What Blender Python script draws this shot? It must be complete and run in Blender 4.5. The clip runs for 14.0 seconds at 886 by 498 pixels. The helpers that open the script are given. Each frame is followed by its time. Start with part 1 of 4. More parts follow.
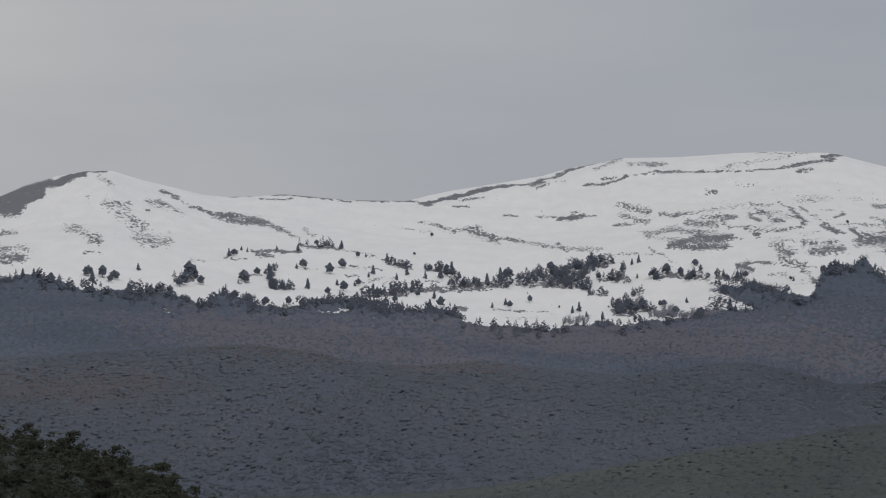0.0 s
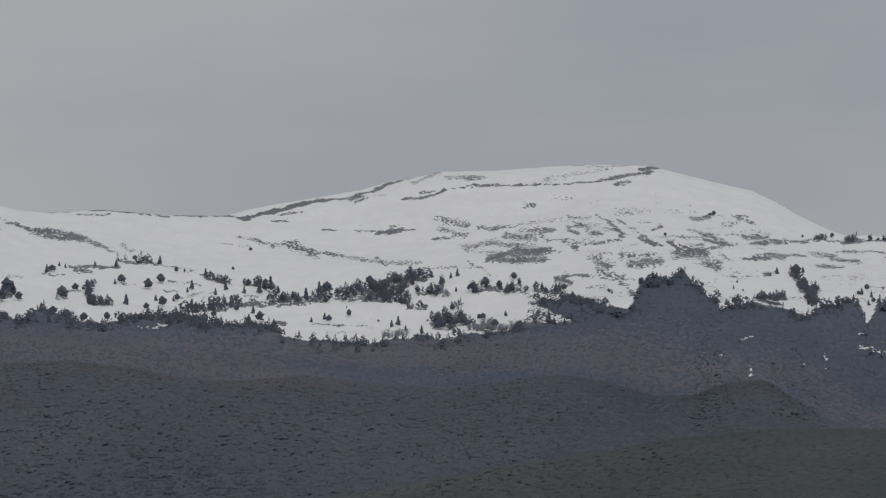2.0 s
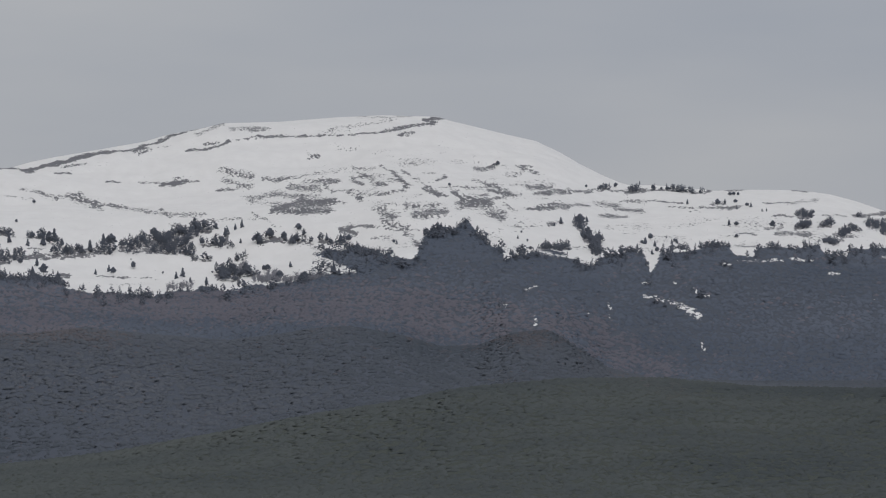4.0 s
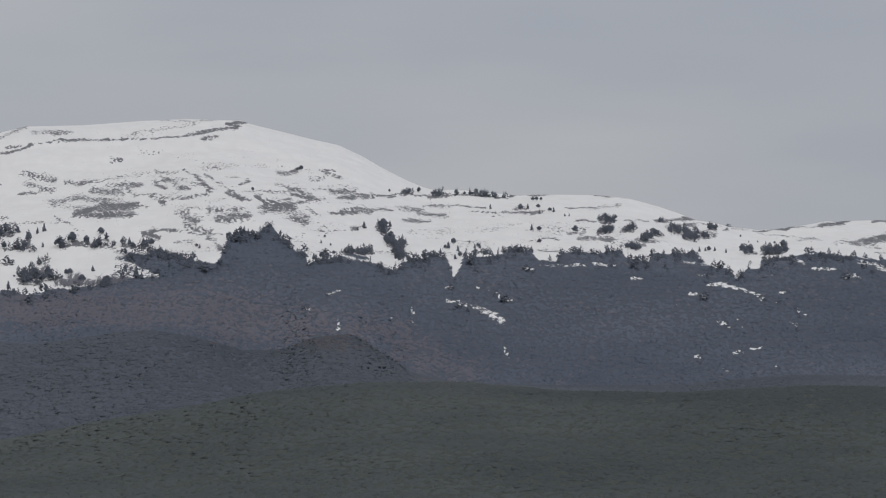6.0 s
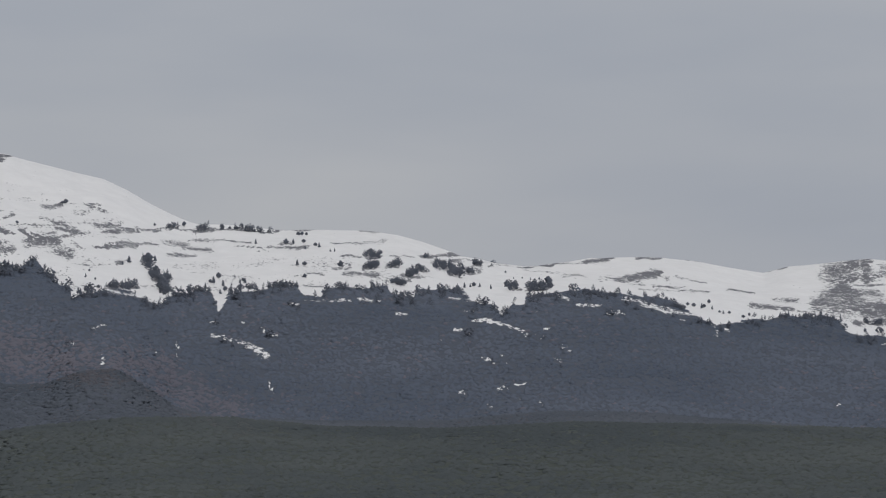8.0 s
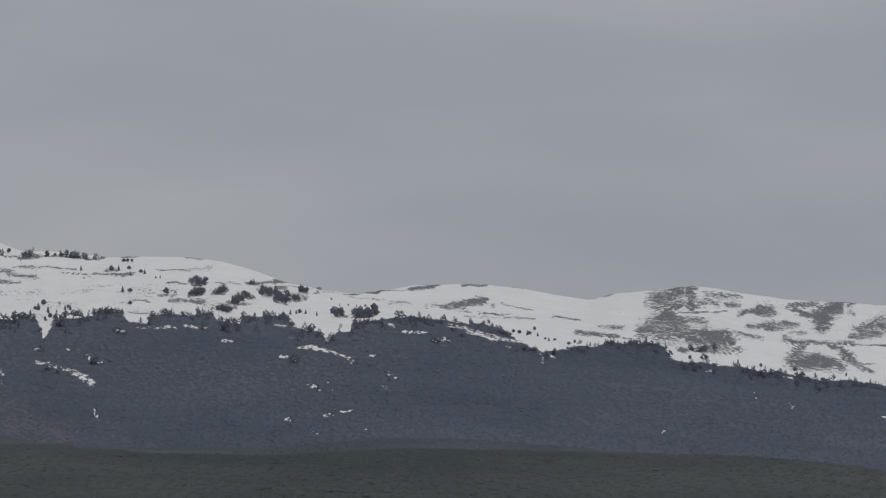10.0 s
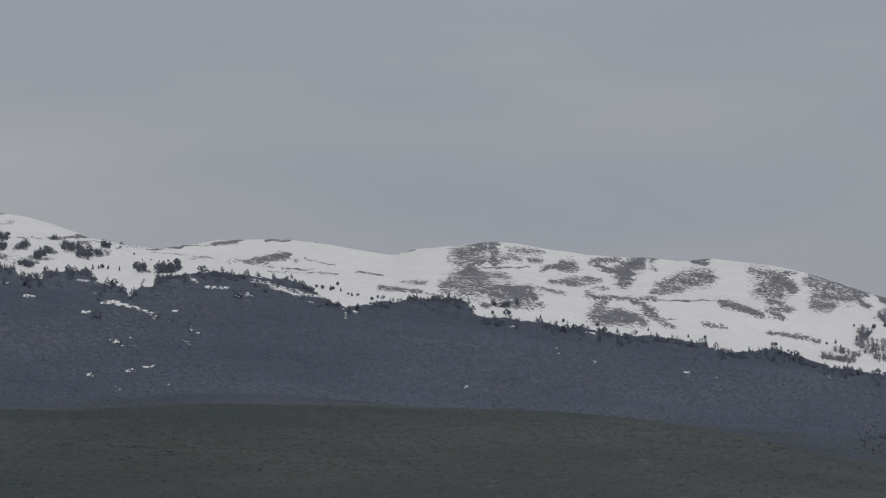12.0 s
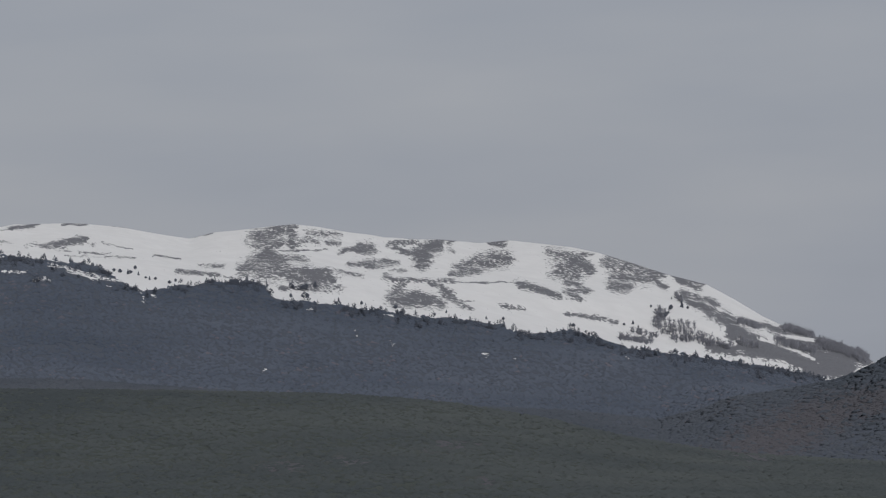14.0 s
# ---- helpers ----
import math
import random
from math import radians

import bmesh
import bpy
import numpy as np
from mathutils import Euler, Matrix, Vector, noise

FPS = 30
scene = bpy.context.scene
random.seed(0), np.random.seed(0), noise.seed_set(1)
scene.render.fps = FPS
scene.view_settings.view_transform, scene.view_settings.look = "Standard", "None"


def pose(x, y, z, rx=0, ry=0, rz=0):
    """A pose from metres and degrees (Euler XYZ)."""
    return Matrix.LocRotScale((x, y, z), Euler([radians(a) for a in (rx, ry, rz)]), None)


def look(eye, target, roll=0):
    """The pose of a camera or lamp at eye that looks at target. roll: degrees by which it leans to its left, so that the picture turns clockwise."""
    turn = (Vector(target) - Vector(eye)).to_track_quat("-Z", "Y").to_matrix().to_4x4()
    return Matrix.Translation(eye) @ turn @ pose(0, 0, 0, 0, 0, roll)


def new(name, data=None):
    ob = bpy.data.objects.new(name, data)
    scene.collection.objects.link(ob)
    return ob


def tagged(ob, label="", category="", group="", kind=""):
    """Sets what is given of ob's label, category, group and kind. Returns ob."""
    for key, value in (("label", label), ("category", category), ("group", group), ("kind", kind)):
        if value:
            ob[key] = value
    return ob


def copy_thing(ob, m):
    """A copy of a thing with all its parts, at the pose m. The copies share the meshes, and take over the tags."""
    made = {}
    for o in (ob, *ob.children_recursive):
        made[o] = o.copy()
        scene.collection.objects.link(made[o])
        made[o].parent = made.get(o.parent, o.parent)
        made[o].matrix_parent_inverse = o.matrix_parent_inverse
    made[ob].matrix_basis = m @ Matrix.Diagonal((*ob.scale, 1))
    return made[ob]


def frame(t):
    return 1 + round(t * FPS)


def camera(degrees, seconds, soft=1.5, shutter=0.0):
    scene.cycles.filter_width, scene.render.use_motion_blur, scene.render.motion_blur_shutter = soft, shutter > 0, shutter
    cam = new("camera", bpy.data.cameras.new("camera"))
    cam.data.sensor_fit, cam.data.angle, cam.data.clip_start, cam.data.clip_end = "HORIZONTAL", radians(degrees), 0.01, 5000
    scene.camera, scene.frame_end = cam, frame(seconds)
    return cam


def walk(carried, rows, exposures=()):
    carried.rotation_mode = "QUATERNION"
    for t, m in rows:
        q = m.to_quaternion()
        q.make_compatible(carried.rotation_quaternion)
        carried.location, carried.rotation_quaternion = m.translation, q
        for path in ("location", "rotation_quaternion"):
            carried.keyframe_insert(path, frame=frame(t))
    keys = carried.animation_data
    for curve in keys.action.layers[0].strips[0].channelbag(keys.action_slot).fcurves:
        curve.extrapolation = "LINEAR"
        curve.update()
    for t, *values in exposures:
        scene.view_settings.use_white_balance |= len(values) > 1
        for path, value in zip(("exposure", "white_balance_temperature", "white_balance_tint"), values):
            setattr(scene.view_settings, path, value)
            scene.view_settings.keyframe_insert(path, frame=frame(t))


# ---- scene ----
# A long lens on a tripod pans across a snowy mountain range; places are given as bearing and height in degrees.
EYE = 1.7
cam = camera(12.0, 14.0, soft=1.15)
# seconds, bearing to the right, pitch, lean to the right
ROWS = [
    (0.0, 0.0, 2.798, 0.0), (0.2, 0.352, 2.854, 0.046), (0.5, 1.142, 3.037, 0.11), (1.0, 1.723, 3.15, 0.187),
    (1.5, 2.091, 3.242, 0.269), (2.0, 2.467, 2.981, 0.444), (2.5, 3.074, 2.855, 0.55), (3.0, 3.789, 2.487, 0.669),
    (3.5, 4.568, 2.408, 0.75), (3.7, 4.917, 2.321, 0.8), (5.8, 7.727, 2.264, 0.86), (6.0, 8.067, 2.3, 0.86),
    (6.5, 8.835, 2.292, 0.83), (7.0, 9.625, 2.434, 0.8), (7.5, 10.459, 2.631, 0.731), (8.0, 11.265, 2.735, 0.708),
    (8.2, 11.499, 2.862, 0.715), (10.3, 13.977, 3.059, 0.75), (10.5, 14.204, 2.929, 0.713), (11.0, 14.847, 2.7, 0.683),
    (11.5, 15.423, 2.648, 0.703), (12.0, 16.307, 2.425, 0.812), (12.5, 17.063, 2.311, 0.862), (13.0, 18.031, 2.194, 0.945),
    (13.5, 18.547, 2.193, 1.017), (14.0, 19.052, 2.14, 1.23),
]
EXPOSURES = [(0.0, -0.07), (0.5, -0.08), (1.0, -0.14), (1.5, -0.2), (2.5, -0.21), (3.0, -0.18), (3.6, -0.06), (6.0, 0.05), (7.5, 0.1), (8.0, 0.03), (10.5, -0.19), (11.0, -0.19), (14.0, -0.11)]
walk(cam, [(t, pose(0, 0, EYE, 0, 0, -turn) @ pose(0, 0, 0, 90 + pitch) @ pose(0, 0, 0, 0, 0, -lean)) for t, turn, pitch, lean in ROWS], EXPOSURES)

# ---- world and sun ----
SUN_TURN, SUN_HIGH = 165.0, 42.0   # bearing and height of the veiled sun, behind the camera


def sky_world():
    world = bpy.data.worlds.new("cloudy_sky")
    scene.world = world
    world.use_nodes = True
    tree = world.node_tree
    tree.nodes.clear()
    link = tree.links.new
    out = tree.nodes.new("ShaderNodeOutputWorld")
    back = tree.nodes.new("ShaderNodeBackground")
    back.inputs["Strength"].default_value = 0.1
    sky = tree.nodes.new("ShaderNodeTexSky")
    sky.sky_type, sky.sun_disc = "NISHITA", False
    sky.sun_elevation, sky.sun_rotation = radians(SUN_HIGH), radians(SUN_TURN)
    sky.dust_density = 3.0
    coord = tree.nodes.new("ShaderNodeTexCoord")
    stretch = tree.nodes.new("ShaderNodeMapping")
    stretch.inputs["Scale"].default_value = (1.0, 1.0, 3.2)
    stretch.inputs["Rotation"].default_value = (0.0, radians(6), 0.0)
    link(coord.outputs["Generated"], stretch.inputs["Vector"])
    broad = tree.nodes.new("ShaderNodeTexNoise")
    broad.inputs["Scale"].default_value, broad.inputs["Detail"].default_value = 5.5, 4.0
    broad.inputs["Roughness"].default_value = 0.42
    link(stretch.outputs["Vector"], broad.inputs["Vector"])
    cloud = tree.nodes.new("ShaderNodeValToRGB")
    cloud.color_ramp.elements[0].position, cloud.color_ramp.elements[0].color = 0.0, (2.5, 2.68, 3.08, 1)
    low = cloud.color_ramp.elements.new(0.3)
    low.color = (3.34, 3.56, 4.06, 1)
    high = cloud.color_ramp.elements[2]
    high.position, high.color = 0.85, (4.92, 4.9, 4.94, 1)
    streak = tree.nodes.new("ShaderNodeTexNoise")
    streak.inputs["Scale"].default_value, streak.inputs["Detail"].default_value = 11.0, 3.0
    longer = tree.nodes.new("ShaderNodeMapping")
    longer.inputs["Scale"].default_value = (1.0, 1.0, 5.0)
    link(coord.outputs["Generated"], longer.inputs["Vector"])
    link(longer.outputs["Vector"], streak.inputs["Vector"])
    apart = tree.nodes.new("ShaderNodeSeparateXYZ")
    link(coord.outputs["Generated"], apart.inputs["Vector"])
    east = tree.nodes.new("ShaderNodeMapRange")
    east.inputs["From Min"].default_value, east.inputs["From Max"].default_value = -0.12, 0.1
    east.inputs["To Min"].default_value, east.inputs["To Max"].default_value = 0.3, -0.05
    link(apart.outputs["X"], east.inputs["Value"])
    total = tree.nodes.new("ShaderNodeMath")
    total.operation = "MULTIPLY_ADD"
    total.inputs[1].default_value = 0.25
    link(streak.outputs["Fac"], total.inputs[0])
    link(east.outputs["Result"], total.inputs[2])
    far_east = tree.nodes.new("ShaderNodeMapRange")   # thicker cloud to the right of the range
    far_east.inputs["From Min"].default_value, far_east.inputs["From Max"].default_value = 0.3, 0.46
    far_east.inputs["To Min"].default_value, far_east.inputs["To Max"].default_value = 0.0, -0.3
    link(apart.outputs["X"], far_east.inputs["Value"])
    thick = tree.nodes.new("ShaderNodeMath")
    link(total.outputs[0], thick.inputs[0])
    link(far_east.outputs["Result"], thick.inputs[1])
    both = tree.nodes.new("ShaderNodeMath")
    both.operation = "MULTIPLY_ADD"
    both.inputs[1].default_value = 0.75
    link(broad.outputs["Fac"], both.inputs[0])
    link(thick.outputs[0], both.inputs[2])
    link(both.outputs[0], cloud.inputs["Fac"])
    mix = tree.nodes.new("ShaderNodeMix")
    mix.data_type = "RGBA"
    mix.inputs["Factor"].default_value = 0.93
    link(sky.outputs["Color"], mix.inputs["A"])
    link(cloud.outputs["Color"], mix.inputs["B"])
    link(mix.outputs["Result"], back.inputs["Color"])
    link(back.outputs["Background"], out.inputs["Surface"])


sky_world()
sun = new("sun", bpy.data.lights.new("sun", "SUN"))
sun.data.energy, sun.data.angle, sun.data.color = 1.05, radians(40), (1.0, 0.97, 0.94)
a, h = radians(SUN_TURN), radians(SUN_HIGH)
sun.matrix_world = look((math.sin(a) * math.cos(h) * 900, math.cos(a) * math.cos(h) * 900, math.sin(h) * 900), (0, 0, 0))

# ---- materials ----


def blank(name):
    m = bpy.data.materials.new(name)
    m.use_nodes = True
    return m, m.node_tree, m.node_tree.nodes["Principled BSDF"]


def node(tree, kind, **values):
    n = tree.nodes.new(kind)
    for key, value in values.items():
        n.inputs[key].default_value = value
    return n


def ramp(tree, source, stops):
    n = tree.nodes.new("ShaderNodeValToRGB")
    while len(n.color_ramp.elements) < len(stops):
        n.color_ramp.elements.new(0.5)
    for e, (p, c) in zip(n.color_ramp.elements, stops):
        e.position, e.color = p, (*c, 1) if len(c) == 3 else c
    tree.links.new(source, n.inputs["Fac"])
    return n.outputs["Color"]


def blend(tree, factor, first, second):
    n = tree.nodes.new("ShaderNodeMix")
    n.data_type = "RGBA"
    for socket, value in (("Factor", factor), ("A", first), ("B", second)):
        tree.links.new(value, n.inputs[socket])
    return n.outputs["Result"]


def maths(tree, op, first, second):
    n = tree.nodes.new("ShaderNodeMath")
    n.operation = op
    for k, value in enumerate((first, second)):
        if isinstance(value, (int, float)):
            n.inputs[k].default_value = value
        else:
            tree.links.new(value, n.inputs[k])
    return n.outputs[0]


def leaf_material(name, dark, light, rough=0.85, grain=0.9, sunward=1.8):
    """Needles or twigs: tone differs from tree to tree, and finely within a crown."""
    m, tree, bsdf = blank(name)
    geo = tree.nodes.new("ShaderNodeNewGeometry")
    coord = tree.nodes.new("ShaderNodeTexCoord")
    fine = node(tree, "ShaderNodeTexNoise", Scale=grain, Detail=3.0)
    tree.links.new(coord.outputs["Object"], fine.inputs["Vector"])
    wide = node(tree, "ShaderNodeTexNoise", Scale=0.011, Detail=3.0)
    tree.links.new(coord.outputs["Object"], wide.inputs["Vector"])
    stands = node(tree, "ShaderNodeTexNoise", Scale=0.0042, Detail=4.0, Roughness=0.55)
    tree.links.new(coord.outputs["Object"], stands.inputs["Vector"])
    f = maths(tree, "MULTIPLY", geo.outputs["Random Per Island"], 0.1)
    f = maths(tree, "ADD", f, maths(tree, "MULTIPLY", fine.outputs["Fac"], 0.25))
    f = maths(tree, "ADD", f, maths(tree, "MULTIPLY", wide.outputs["Fac"], 0.9))
    f = maths(tree, "ADD", f, maths(tree, "MULTIPLY", maths(tree, "SUBTRACT", stands.outputs["Fac"], 0.5), 1.7))
    f = maths(tree, "SUBTRACT", f, 0.05)
    colour = ramp(tree, f, [(0.25, dark), (0.95, light)])
    tree.links.new(colour, bsdf.inputs["Base Color"])
    # shading normals bent towards the sun, so all sides of a crown look evenly lit
    lift = tree.nodes.new("ShaderNodeVectorMath")
    lift.operation, lift.inputs[1].default_value = "ADD", (0.25 * sunward, -1.0 * sunward, 0.75 * sunward)
    even = tree.nodes.new("ShaderNodeVectorMath")
    even.operation = "NORMALIZE"
    tree.links.new(geo.outputs["Normal"], lift.inputs[0])
    tree.links.new(lift.outputs["Vector"], even.inputs[0])
    tree.links.new(even.outputs["Vector"], bsdf.inputs["Normal"])
    bsdf.inputs["Roughness"].default_value = rough
    bsdf.inputs["Specular IOR Level"].default_value = 0.2
    bsdf.inputs["Sheen Weight"].default_value = 0.1
    bsdf.inputs["Sheen Roughness"].default_value = 0.6
    return m


def ground_material():
    m, tree, bsdf = blank("mountain_ground")
    link = tree.links.new
    coord = tree.nodes.new("ShaderNodeTexCoord")
    bare = tree.nodes.new("ShaderNodeAttribute")
    bare.attribute_name = "bare"
    cover = tree.nodes.new("ShaderNodeAttribute")
    cover.attribute_name = "snow"
    brown = tree.nodes.new("ShaderNodeAttribute")
    brown.attribute_name = "brown"
    small = node(tree, "ShaderNodeTexNoise", Scale=0.45, Detail=6.0, Roughness=0.62)
    large = node(tree, "ShaderNodeTexNoise", Scale=0.075, Detail=4.0, Roughness=0.6)
    grit = node(tree, "ShaderNodeTexNoise", Scale=1.3, Detail=4.0, Roughness=0.6)
    slope = tree.nodes.new("ShaderNodeMapping")   # drifts and heath run up and down the slopes
    slope.inputs["Scale"].default_value = (1.0, 0.36, 0.36)
    link(coord.outputs["Object"], slope.inputs["Vector"])
    for n in (small, large, grit):
        link(slope.outputs["Vector"], n.inputs["Vector"])
    speck = maths(tree, "ADD", maths(tree, "MULTIPLY", small.outputs["Fac"], 0.72), maths(tree, "MULTIPLY", large.outputs["Fac"], 0.28))
    # bare heath where the wind or the sun has taken the snow
    shown = maths(tree, "ADD", maths(tree, "SUBTRACT", maths(tree, "MULTIPLY", speck, 3.8), 1.58), maths(tree, "MULTIPLY", bare.outputs["Fac"], 1.03))
    open_ground = ramp(tree, shown, [(0.88, (0, 0, 0)), (1.04, (1, 1, 1))])
    snowy = maths(tree, "ADD", maths(tree, "MULTIPLY", speck, 2.8), maths(tree, "MULTIPLY", cover.outputs["Fac"], 0.5))
    snow_here = ramp(tree, maths(tree, "SUBTRACT", snowy, 1.0), [(0.92, (0, 0, 0)), (0.98, (1, 1, 1))])
    snow = ramp(tree, large.outputs["Fac"], [(0.3, (0.80, 0.80, 0.80)), (0.7, (0.86, 0.86, 0.86))])
    heath = ramp(tree, grit.outputs["Fac"], [(0.3, (0.125, 0.13, 0.148)), (0.7, (0.235, 0.238, 0.258))])
    # forest floor with the far crowns' blue haze mixed into its colour
    hazy_litter = ramp(tree, grit.outputs["Fac"], [(0.3, (0.078, 0.092, 0.12)), (0.7, (0.095, 0.109, 0.137))])
    soil = ramp(tree, grit.outputs["Fac"], [(0.3, (0.086, 0.086, 0.1)), (0.7, (0.118, 0.114, 0.126))])
    green = tree.nodes.new("ShaderNodeAttribute")
    green.attribute_name = "green"
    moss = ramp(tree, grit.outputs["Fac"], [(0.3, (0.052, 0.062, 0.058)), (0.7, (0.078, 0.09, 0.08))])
    hazy_litter = blend(tree, green.outputs["Fac"], hazy_litter, moss)
    hazy_litter = blend(tree, brown.outputs["Fac"], hazy_litter, soil)
    top = blend(tree, open_ground, snow, heath)
    colour = blend(tree, snow_here, hazy_litter, top)
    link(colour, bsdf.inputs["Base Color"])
    bump = node(tree, "ShaderNodeBump", Strength=0.35, Distance=1.2)
    link(maths(tree, "ADD", large.outputs["Fac"], maths(tree, "MULTIPLY", open_ground, 0.3)), bump.inputs["Height"])
    link(bump.outputs["Normal"], bsdf.inputs["Normal"])
    bsdf.inputs["Roughness"].default_value = 0.8
    bsdf.inputs["Specular IOR Level"].default_value = 0.15
    return m


MAT_GROUND = ground_material()
# mountain pines: needle colour lightened and blued to carry the haze
MAT_HAZY_PINE = leaf_material("hazy_pine_needles", (0.105, 0.121, 0.157), (0.13, 0.146, 0.184))
# distance haze is put into these base colours: farther woods are paler and bluer
MAT_HAZY_FAR = leaf_material("hazy_far_conifers", (0.082, 0.103, 0.143), (0.122, 0.143, 0.188))
MAT_HAZY_MID = leaf_material("hazy_mid_conifers", (0.067, 0.082, 0.105), (0.112, 0.125, 0.151))
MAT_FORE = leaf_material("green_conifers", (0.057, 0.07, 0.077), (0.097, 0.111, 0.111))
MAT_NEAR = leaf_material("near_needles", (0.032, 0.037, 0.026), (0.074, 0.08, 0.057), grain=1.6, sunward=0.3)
# purplish-brown twigs of the far woods, paled and blued with painted haze
MAT_HAZY_BROWN = leaf_material("hazy_bare_twigs", (0.122, 0.124, 0.156), (0.157, 0.152, 0.182))
MAT_TWIG = leaf_material("grey_twigs", (0.23, 0.24, 0.285), (0.31, 0.318, 0.365))
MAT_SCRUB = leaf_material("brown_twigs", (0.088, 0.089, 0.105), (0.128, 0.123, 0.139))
MAT_BARK = leaf_material("bark", (0.05, 0.042, 0.036), (0.1, 0.085, 0.072), grain=3.0)

# ---- the lie of the land: bearing and height of each ridge, in degrees ----
SKYLINE = [
    (-6.01, 3.49), (-5.71, 3.63), (-5.25, 3.77), (-4.87, 3.84), (-4.49, 3.85), (-4.14, 3.74), (-3.72, 3.64),
    (-3.26, 3.53), (-2.95, 3.5), (-2.57, 3.51), (-2.18, 3.54), (-1.72, 3.5), (-1.26, 3.46), (-0.49, 3.45), (-0.18, 3.53),
    (0.12, 3.59), (0.74, 3.69), (1.35, 3.79), (1.66, 3.88), (2.12, 3.96), (2.43, 4.03), (3.2, 4.04), (3.97, 4.09),
    (4.58, 4.11), (5.34, 4.08), (5.52, 4.02), (5.91, 3.92), (6.29, 3.82), (6.67, 3.73), (6.98, 3.58), (7.28, 3.4),
    (7.59, 3.24), (7.82, 3.14), (7.97, 3.1), (8.2, 3.09), (8.82, 3.04), (9.12, 3.01), (9.35, 3.02), (10.12, 3),
    (10.35, 2.98), (10.66, 2.93), (10.97, 2.84), (11.35, 2.7), (11.5, 2.63), (11.73, 2.58), (11.96, 2.51), (12.34, 2.46),
]
SKYLINE += [
    (12.8, 2.51), (13.26, 2.56), (13.43, 2.54), (13.81, 2.57), (14.27, 2.56), (14.73, 2.51), (15.19, 2.42),
    (15.61, 2.35), (15.95, 2.43), (16.26, 2.45), (16.65, 2.49), (17.03, 2.52), (17.34, 2.48), (17.8, 2.39),
    (18.26, 2.31), (18.72, 2.28), (19.02, 2.27), (19.56, 2.21), (19.95, 2.24), (20.41, 2.18), (20.79, 2.13),
    (21.17, 2.04), (21.63, 1.89), (22.08, 1.73), (22.62, 1.58), (22.99, 1.37), (23.37, 1.13), (23.67, 0.98),
    (24.05, 0.85), (24.43, 0.74), (24.73, 0.58), (25.01, 0.33),
]
TREES_A = [
    (-6.31, 2.392), (-6, 2.393), (-5.85, 2.409), (-5.82, 2.486), (-5.47, 2.51), (-5.4, 2.411), (-5.17, 2.412), (-5.05, 2.328), (-4.48, 2.299),
    (-3.94, 2.27), (-3.71, 2.263), (-3.48, 2.202), (-3.29, 2.096), (-3.14, 2.173), (-3.06, 2.249), (-2.87, 2.25), (-2.72, 2.189), (-2.49, 2.097),
    (-2.18, 2.059), (-1.95, 2.098), (-1.72, 2.175), (-1.41, 2.175), (-1.11, 2.198), (-0.8, 2.06), (-0.49, 2.03), (-0.18, 2.053), (0.12, 2.022),
    (0.28, 1.869), (0.58, 1.807), (0.89, 1.822), (1.2, 1.784), (1.51, 1.761), (1.74, 1.829), (1.97, 1.814), (2.12, 1.898), (2.35, 1.813),
    (2.58, 1.821), (2.73, 1.882), (3.04, 1.881), (3.35, 1.934), (3.54, 1.972), (3.62, 2.302), (3.81, 2.34), (4.04, 2.339), (4.19, 2.408),
    (4.42, 2.338),
]
TREES_B = [
    (4.72, 2.253), (5, 2.206), (5.08, 2.351), (5.15, 2.534), (5.25, 2.61), (5.41, 2.64), (5.53, 2.594), (5.64, 2.677), (5.73, 2.731), (5.8, 2.632),
    (5.87, 2.539), (5.98, 2.43), (6.08, 2.36), (6.19, 2.328), (6.24, 2.174), (6.42, 2.233), (6.65, 2.284), (6.77, 2.313), (7.04, 2.263),
    (7.11, 2.193), (7.42, 2.074), (7.54, 2.195), (7.73, 2.231), (7.96, 2.266), (8.11, 2.241), (8.15, 2.14), (8.21, 1.971), (8.28, 2.062),
    (8.36, 2.222), (8.5, 2.243), (8.88, 2.276), (9.04, 2.327), (9.27, 2.301), (9.34, 2.208), (9.61, 2.165), (9.65, 2.28), (9.8, 2.301),
    (10.19, 2.272), (10.38, 2.292), (10.49, 2.29), (10.57, 2.189), (10.88, 2.146), (10.92, 2.245), (11.19, 2.241), (11.49, 2.251), (11.61, 2.096),
]
TREES_C = [
    (11.76, 2.055), (11.84, 2.077), (11.95, 2.013), (12.05, 1.874), (12.1, 1.95), (12.22, 2.024), (12.37, 2.022), (12.41, 2.121), (12.6, 2.164),
    (12.79, 2.183), (13.02, 2.218), (13.21, 2.23), (13.41, 2.18), (13.71, 2.152), (13.94, 2.117), (14.32, 2.08), (14.54, 1.938), (14.7, 1.859),
    (14.78, 1.766), (14.79, 1.781), (14.98, 1.724), (15.33, 1.755), (15.41, 1.777), (15.67, 1.772), (15.94, 1.82), (16.25, 1.791), (16.4, 1.826),
    (16.63, 1.752), (16.71, 1.613), (16.86, 1.548), (17.2, 1.541), (17.32, 1.493), (17.62, 1.471), (17.93, 1.403), (18.24, 1.381), (18.39, 1.34),
    (18.7, 1.28), (19.08, 1.271), (19.39, 1.219), (19.69, 1.158), (19.85, 1.17), (19.92, 1.076), (20.15, 1.01), (20.46, 1.026), (20.69, 1.06),
    (20.84, 1.033),
]
TREES_D = [
    (21.07, 0.975), (21.3, 0.893), (21.53, 0.811), (21.91, 0.749), (22.21, 0.696), (22.67, 0.632), (23.05, 0.57), (23.58, 0.474), (23.96, 0.389),
    (24.19, 0.315), (25.01, 0.099), (26.5, -0.2),
]
TREELINE = TREES_A + TREES_B + TREES_C + TREES_D
